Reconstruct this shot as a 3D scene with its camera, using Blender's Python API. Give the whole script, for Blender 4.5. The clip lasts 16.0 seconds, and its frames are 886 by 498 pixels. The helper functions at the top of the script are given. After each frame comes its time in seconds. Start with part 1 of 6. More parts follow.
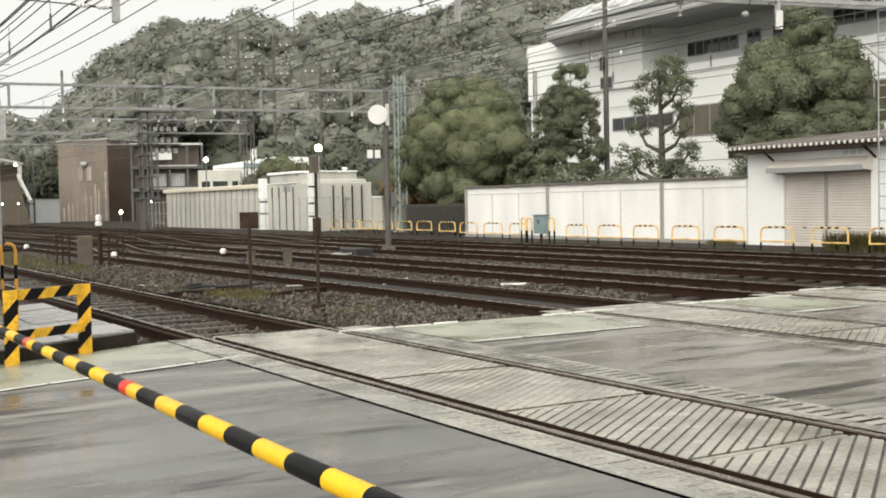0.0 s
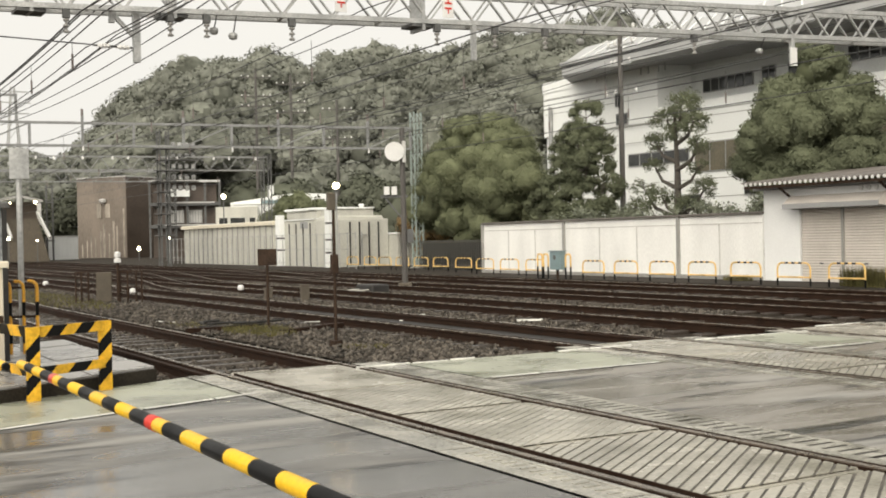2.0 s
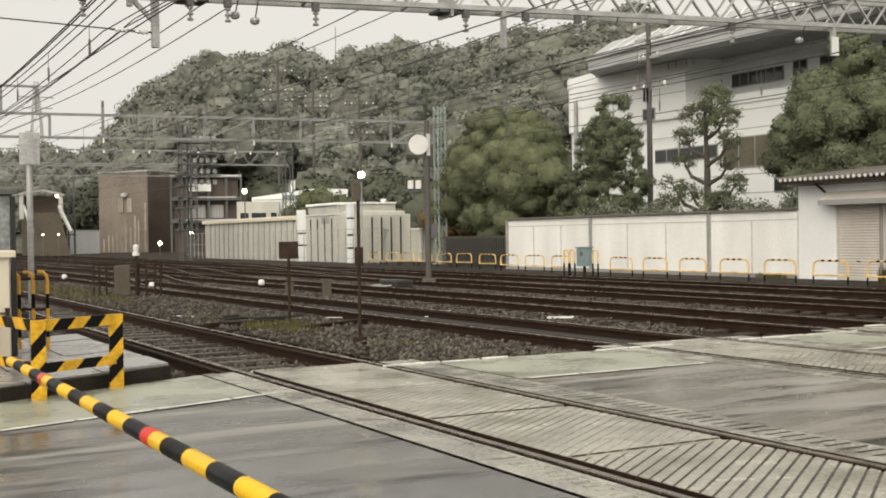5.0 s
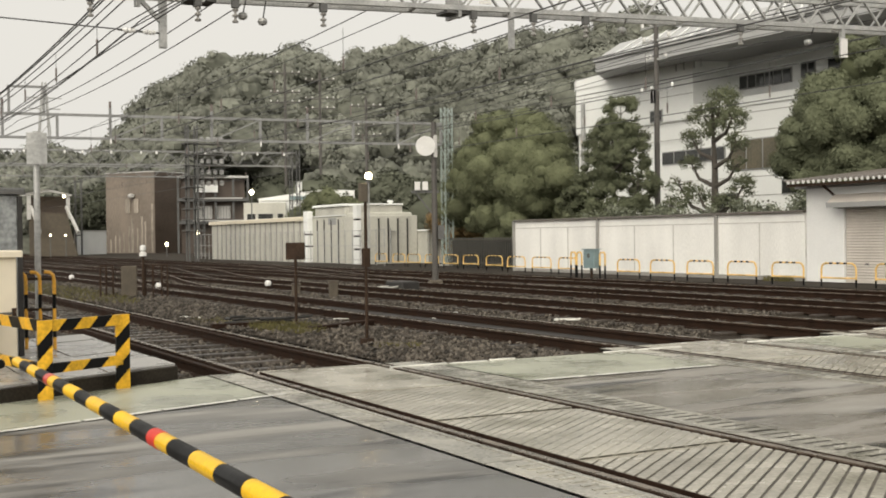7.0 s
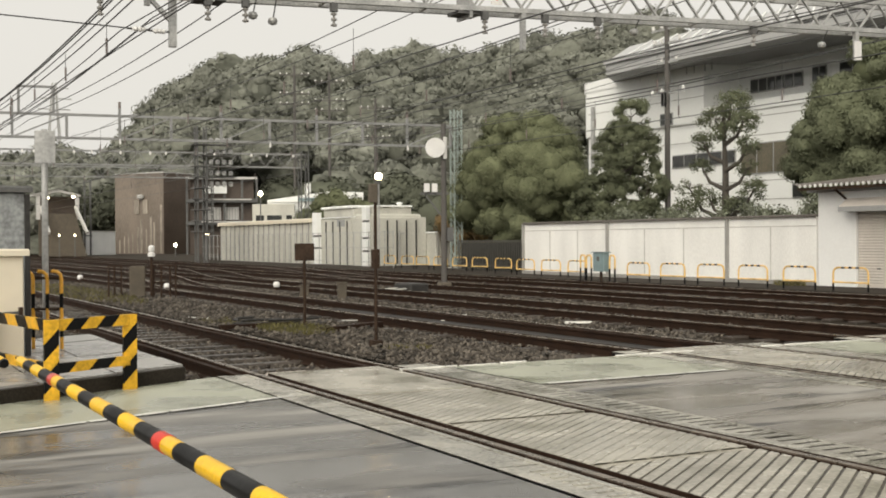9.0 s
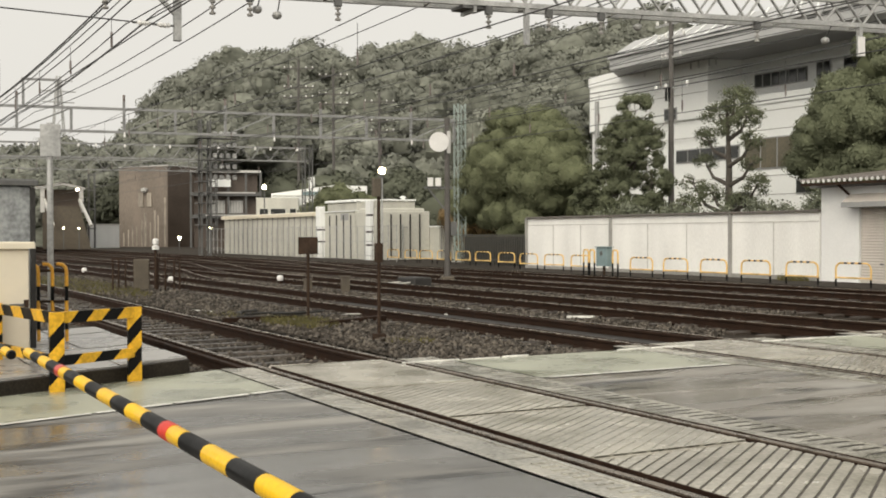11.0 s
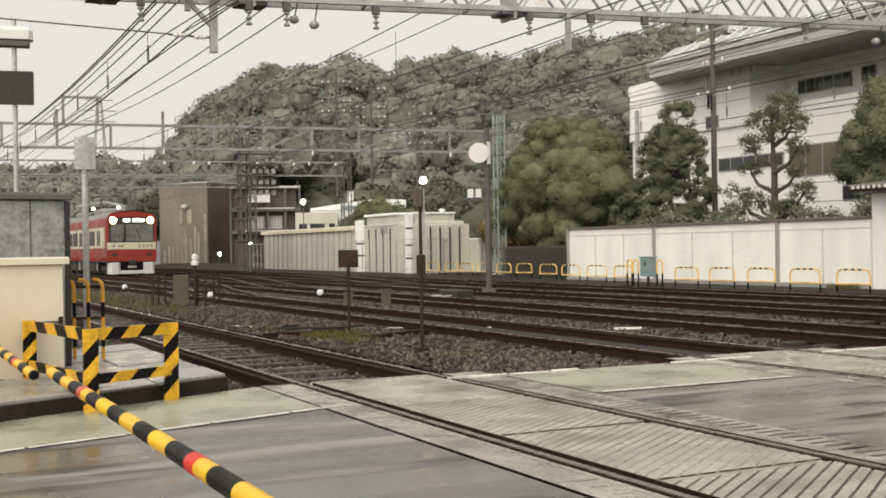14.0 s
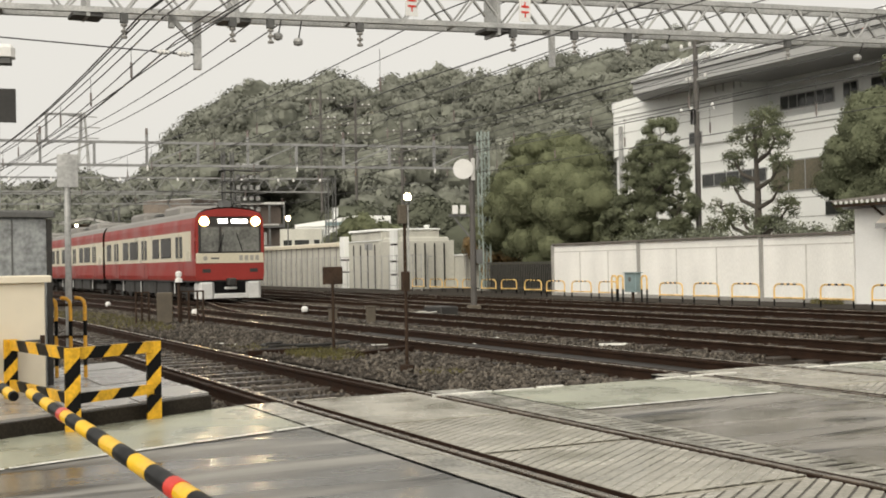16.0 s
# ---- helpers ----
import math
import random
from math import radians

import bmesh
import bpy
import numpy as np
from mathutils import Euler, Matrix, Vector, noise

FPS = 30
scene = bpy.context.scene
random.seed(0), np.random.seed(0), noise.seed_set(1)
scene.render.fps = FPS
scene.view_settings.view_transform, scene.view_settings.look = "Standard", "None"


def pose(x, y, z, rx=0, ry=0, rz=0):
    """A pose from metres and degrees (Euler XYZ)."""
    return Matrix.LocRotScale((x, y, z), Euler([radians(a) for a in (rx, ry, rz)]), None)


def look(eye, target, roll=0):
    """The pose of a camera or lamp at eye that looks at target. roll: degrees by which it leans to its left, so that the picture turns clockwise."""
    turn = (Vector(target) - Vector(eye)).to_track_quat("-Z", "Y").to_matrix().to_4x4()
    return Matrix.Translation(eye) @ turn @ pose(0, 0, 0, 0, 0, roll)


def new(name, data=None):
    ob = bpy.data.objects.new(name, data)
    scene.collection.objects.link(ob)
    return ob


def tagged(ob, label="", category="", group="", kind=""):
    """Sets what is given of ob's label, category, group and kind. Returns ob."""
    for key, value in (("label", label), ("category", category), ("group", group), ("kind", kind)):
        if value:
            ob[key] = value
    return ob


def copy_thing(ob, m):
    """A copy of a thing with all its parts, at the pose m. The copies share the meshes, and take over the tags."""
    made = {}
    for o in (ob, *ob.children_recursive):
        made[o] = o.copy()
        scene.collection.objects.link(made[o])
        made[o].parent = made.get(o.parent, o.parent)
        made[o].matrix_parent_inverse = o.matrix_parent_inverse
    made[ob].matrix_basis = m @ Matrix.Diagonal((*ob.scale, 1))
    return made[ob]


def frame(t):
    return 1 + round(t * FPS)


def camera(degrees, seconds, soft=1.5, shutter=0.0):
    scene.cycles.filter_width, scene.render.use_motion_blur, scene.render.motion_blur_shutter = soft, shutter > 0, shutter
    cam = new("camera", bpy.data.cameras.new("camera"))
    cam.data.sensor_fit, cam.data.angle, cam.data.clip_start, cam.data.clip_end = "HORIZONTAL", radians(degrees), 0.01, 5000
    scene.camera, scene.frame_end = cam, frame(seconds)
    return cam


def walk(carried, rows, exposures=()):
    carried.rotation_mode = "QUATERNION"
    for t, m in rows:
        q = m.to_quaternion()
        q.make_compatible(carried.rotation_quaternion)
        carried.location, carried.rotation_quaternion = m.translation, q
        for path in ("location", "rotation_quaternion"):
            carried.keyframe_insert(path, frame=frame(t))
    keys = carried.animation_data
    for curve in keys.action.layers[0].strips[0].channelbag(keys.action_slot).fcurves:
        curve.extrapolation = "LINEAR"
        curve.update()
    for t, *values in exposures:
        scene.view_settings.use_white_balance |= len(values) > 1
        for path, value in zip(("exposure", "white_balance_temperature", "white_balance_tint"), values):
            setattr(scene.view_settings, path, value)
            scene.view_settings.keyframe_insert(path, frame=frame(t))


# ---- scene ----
cam = camera(41.46, 16.0, soft=1.85)
# seconds, x, y, z, yaw, pitch, roll
PATH = [
    (0.000, -0.245, -0.755, 1.448, -30.757, -2.308, 1.111),
    (0.500, -0.282, -0.837, 1.463, -30.469, -1.539, 1.114),
    (1.000, -0.294, -0.844, 1.461, -30.402, -1.128, 1.101),
    (1.500, -0.300, -0.843, 1.455, -30.221, -0.875, 1.135),
    (2.000, -0.303, -0.850, 1.459, -29.957, -0.534, 1.227),
    (2.500, -0.309, -0.871, 1.466, -29.541, -0.246, 1.272),
    (3.000, -0.133, -0.407, 1.424, -29.349, -0.206, 1.151),
    (3.500, -0.006, -0.069, 1.399, -29.127, -0.259, 1.045),
    (4.000, -0.001, -0.054, 1.394, -29.045, -0.561, 0.929),
    (6.500, -0.052, -0.167, 1.395, -28.745, -0.655, 0.737),
    (7.000, -0.009, -0.052, 1.390, -28.632, -0.572, 0.691),
    (7.500, 0.040, 0.089, 1.375, -28.500, -0.494, 0.608),
    (8.000, 0.035, 0.085, 1.373, -28.383, -0.426, 0.523),
    (8.500, 0.034, 0.080, 1.377, -28.286, -0.385, 0.458),
    (9.000, 0.033, 0.085, 1.374, -28.226, -0.441, 0.363),
    (11.500, 0.005, 0.009, 1.378, -27.997, -0.746, 0.157),
    (12.000, 0.004, 0.004, 1.381, -27.846, -0.599, 0.249),
    (12.500, 0.001, -0.003, 1.379, -27.531, -0.422, 0.395),
    (13.000, 0.067, 0.179, 1.366, -27.065, -0.259, 0.573),
    (13.500, 0.152, 0.409, 1.346, -26.530, -0.133, 0.732),
    (14.000, 0.162, 0.457, 1.342, -26.150, -0.063, 0.899),
    (14.500, 0.179, 0.509, 1.350, -25.944, 0.002, 1.002),
    (15.000, 0.180, 0.486, 1.357, -25.911, 0.155, 1.119),
    (15.500, 0.181, 0.487, 1.355, -26.244, 0.389, 1.140),
    (16.000, 0.178, 0.474, 1.353, -26.887, 0.703, 1.072),
]
LIGHTNESS = [(0, 0.82, 6800, 7), (2.5, 0.68, 7150, 8), (3.5, 0.55, 7150, 8), (16, 0.54, 7150, 8)]
walk(cam, [(t, pose(x, y, z, 90 + pitch, roll, yaw)) for t, x, y, z, yaw, pitch, roll in PATH], LIGHTNESS)

# ---- sky and light: an even, rainy overcast ----
world = bpy.data.worlds.new("overcast_sky")
scene.world = world
world.use_nodes = True
wn = world.node_tree
wn.nodes.clear()
w_out = wn.nodes.new("ShaderNodeOutputWorld")
w_bg = wn.nodes.new("ShaderNodeBackground")
w_sky = wn.nodes.new("ShaderNodeTexSky")
w_sky.sky_type = "NISHITA"
w_sky.sun_disc = False
w_sky.sun_elevation = radians(34)
w_sky.sun_rotation = radians(228)
w_sky.air_density, w_sky.dust_density = 2.0, 6.0
w_hsv = wn.nodes.new("ShaderNodeHueSaturation")
w_hsv.inputs["Saturation"].default_value = 0.05
w_hsv.inputs["Value"].default_value = 0.06
w_mix = wn.nodes.new("ShaderNodeMix")
w_mix.data_type = "RGBA"
w_mix.inputs[0].default_value = 0.85
w_mix.inputs[7].default_value = (0.60, 0.605, 0.615, 1)
wn.links.new(w_sky.outputs[0], w_hsv.inputs["Color"])
wn.links.new(w_hsv.outputs[0], w_mix.inputs[6])
wn.links.new(w_mix.outputs[2], w_bg.inputs["Color"])
w_bg.inputs["Strength"].default_value = 1.0
wn.links.new(w_bg.outputs[0], w_out.inputs["Surface"])

sun = new("sun", bpy.data.lights.new("sun", "SUN"))
sun.data.energy = 1.7
sun.data.angle = radians(60)
sun.data.color = (1.0, 0.97, 0.92)
sun.matrix_world = look((-45, -30, 50), (10, 20, 0))


# ---- materials ----
def material(name, colour, rough=0.6, metal=0.0, vary=0.25, scale=3.0, fine=40.0, bump=0.2, tint=None, rough_vary=0.1,
             random_tint=0.0, coords="Object", stretch=(1, 1, 1), gloss=0.5, island=0.0):
    """A surface with stains at one scale and grain at another."""
    m = bpy.data.materials.new(name)
    m.use_nodes = True
    nt = m.node_tree
    b = nt.nodes["Principled BSDF"]
    tc = nt.nodes.new("ShaderNodeTexCoord")
    mp = nt.nodes.new("ShaderNodeMapping")
    mp.inputs["Scale"].default_value = stretch
    nt.links.new(tc.outputs[coords], mp.inputs["Vector"])
    big = nt.nodes.new("ShaderNodeTexNoise")
    big.inputs["Scale"].default_value = scale
    big.inputs["Detail"].default_value = 5
    small = nt.nodes.new("ShaderNodeTexNoise")
    small.inputs["Scale"].default_value = fine
    small.inputs["Detail"].default_value = 3
    for n in (big, small):
        nt.links.new(mp.outputs[0], n.inputs["Vector"])
    add = nt.nodes.new("ShaderNodeMath")
    add.operation = "MULTIPLY_ADD"
    add.inputs[1].default_value = 0.45
    nt.links.new(small.outputs[0], add.inputs[0])
    half = nt.nodes.new("ShaderNodeMath")
    half.operation = "MULTIPLY"
    half.inputs[1].default_value = 0.55
    nt.links.new(big.outputs[0], half.inputs[0])
    nt.links.new(half.outputs[0], add.inputs[2])
    ramp = nt.nodes.new("ShaderNodeValToRGB")
    lo = tint if tint else tuple(c * (1 - vary) for c in colour)
    hi = tuple(min(1, c * (1 + vary * 0.6)) for c in colour)
    ramp.color_ramp.elements[0].position, ramp.color_ramp.elements[0].color = 0.36, (*lo, 1)
    ramp.color_ramp.elements[1].position, ramp.color_ramp.elements[1].color = 0.62, (*hi, 1)
    nt.links.new(add.outputs[0], ramp.inputs[0])
    last = ramp.outputs[0]
    if random_tint or island:
        src = nt.nodes.new("ShaderNodeObjectInfo").outputs["Random"] if random_tint else nt.nodes.new("ShaderNodeNewGeometry").outputs["Random Per Island"]
        amount = random_tint or island
        mr = nt.nodes.new("ShaderNodeMapRange")
        mr.inputs[3].default_value, mr.inputs[4].default_value = 1 - amount, 1 + amount
        nt.links.new(src, mr.inputs[0])
        hs = nt.nodes.new("ShaderNodeHueSaturation")
        nt.links.new(mr.outputs[0], hs.inputs["Value"])
        nt.links.new(last, hs.inputs["Color"])
        last = hs.outputs[0]
    nt.links.new(last, b.inputs["Base Color"])
    rr = nt.nodes.new("ShaderNodeMapRange")
    rr.inputs[1].default_value, rr.inputs[2].default_value = 0.35, 0.65
    rr.inputs[3].default_value, rr.inputs[4].default_value = max(0.02, rough - rough_vary), min(1, rough + rough_vary)
    nt.links.new(big.outputs[0], rr.inputs[0])
    nt.links.new(rr.outputs[0], b.inputs["Roughness"])
    b.inputs["Metallic"].default_value = metal
    b.inputs["Specular IOR Level"].default_value = gloss
    if bump:
        bp = nt.nodes.new("ShaderNodeBump")
        bp.inputs["Strength"].default_value = bump
        bp.inputs["Distance"].default_value = 0.01
        nt.links.new(small.outputs[0], bp.inputs["Height"])
        nt.links.new(bp.outputs[0], b.inputs["Normal"])
    return m


def glowing(name, colour, strength):
    m = bpy.data.materials.new(name)
    m.use_nodes = True
    b = m.node_tree.nodes["Principled BSDF"]
    b.inputs["Base Color"].default_value = (*colour, 1)
    b.inputs["Emission Color"].default_value = (*colour, 1)
    b.inputs["Emission Strength"].default_value = strength
    return m


def wet_asphalt(name="wet_asphalt", colour=(0.135, 0.13, 0.122)):
    """Dark asphalt under a patchy film of rain: smooth where it stands, dull where it has run off."""
    m = material(name, colour, 0.3, scale=0.9, fine=150, bump=0.06, vary=0.45, gloss=0.6, stretch=(0.6, 1.5, 1))
    nt = m.node_tree
    b = nt.nodes["Principled BSDF"]
    tc = nt.nodes.new("ShaderNodeTexCoord")
    mp = nt.nodes.new("ShaderNodeMapping")
    mp.inputs["Rotation"].default_value = (0, 0, radians(28))
    mp.inputs["Scale"].default_value = (0.35, 1.6, 1)
    nt.links.new(tc.outputs["Object"], mp.inputs["Vector"])
    n1 = nt.nodes.new("ShaderNodeTexNoise")
    n1.inputs["Scale"].default_value, n1.inputs["Detail"].default_value, n1.inputs["Distortion"].default_value = 1.1, 4, 0.6
    nt.links.new(mp.outputs[0], n1.inputs["Vector"])
    rr = nt.nodes.new("ShaderNodeMapRange")
    rr.inputs[1].default_value, rr.inputs[2].default_value = 0.42, 0.60
    rr.inputs[3].default_value, rr.inputs[4].default_value = 0.10, 0.55
    nt.links.new(n1.outputs[0], rr.inputs[0])
    nt.links.new(rr.outputs[0], b.inputs["Roughness"])
    # oily dark marks
    n2 = nt.nodes.new("ShaderNodeTexNoise")
    n2.inputs["Scale"].default_value, n2.inputs["Detail"].default_value = 1.7, 3
    mp2 = nt.nodes.new("ShaderNodeMapping")
    mp2.inputs["Location"].default_value = (3.1, 7.7, 0)
    mp2.inputs["Rotation"].default_value = (0, 0, radians(25))
    mp2.inputs["Scale"].default_value = (0.28, 1.7, 1)
    nt.links.new(tc.outputs["Object"], mp2.inputs["Vector"])
    nt.links.new(mp2.outputs[0], n2.inputs["Vector"])
    dk = nt.nodes.new("ShaderNodeMapRange")
    dk.inputs[1].default_value, dk.inputs[2].default_value = 0.57, 0.615
    dk.inputs[3].default_value, dk.inputs[4].default_value = 0.0, 0.9
    nt.links.new(n2.outputs[0], dk.inputs[0])
    mx = nt.nodes.new("ShaderNodeMix")
    mx.data_type = "RGBA"
    mx.inputs[7].default_value = (0.022, 0.021, 0.02, 1)
    old = b.inputs["Base Color"].links[0].from_socket
    nt.links.new(dk.outputs[0], mx.inputs[0])
    nt.links.new(old, mx.inputs[6])
    # pale streaks in the base colour imitate sky reflected on the wet road
    pl = nt.nodes.new("ShaderNodeMapRange")
    pl.inputs[1].default_value, pl.inputs[2].default_value = 0.53, 0.68
    pl.inputs[3].default_value, pl.inputs[4].default_value = 0.0, 0.75
    nt.links.new(n1.outputs[0], pl.inputs[0])
    sheen = nt.nodes.new("ShaderNodeMix")
    sheen.data_type = "RGBA"
    sheen.inputs[7].default_value = (0.36, 0.345, 0.315, 1)
    nt.links.new(pl.outputs[0], sheen.inputs[0])
    nt.links.new(mx.outputs[2], sheen.inputs[6])
    nt.links.new(sheen.outputs[2], b.inputs["Base Color"])
    return m


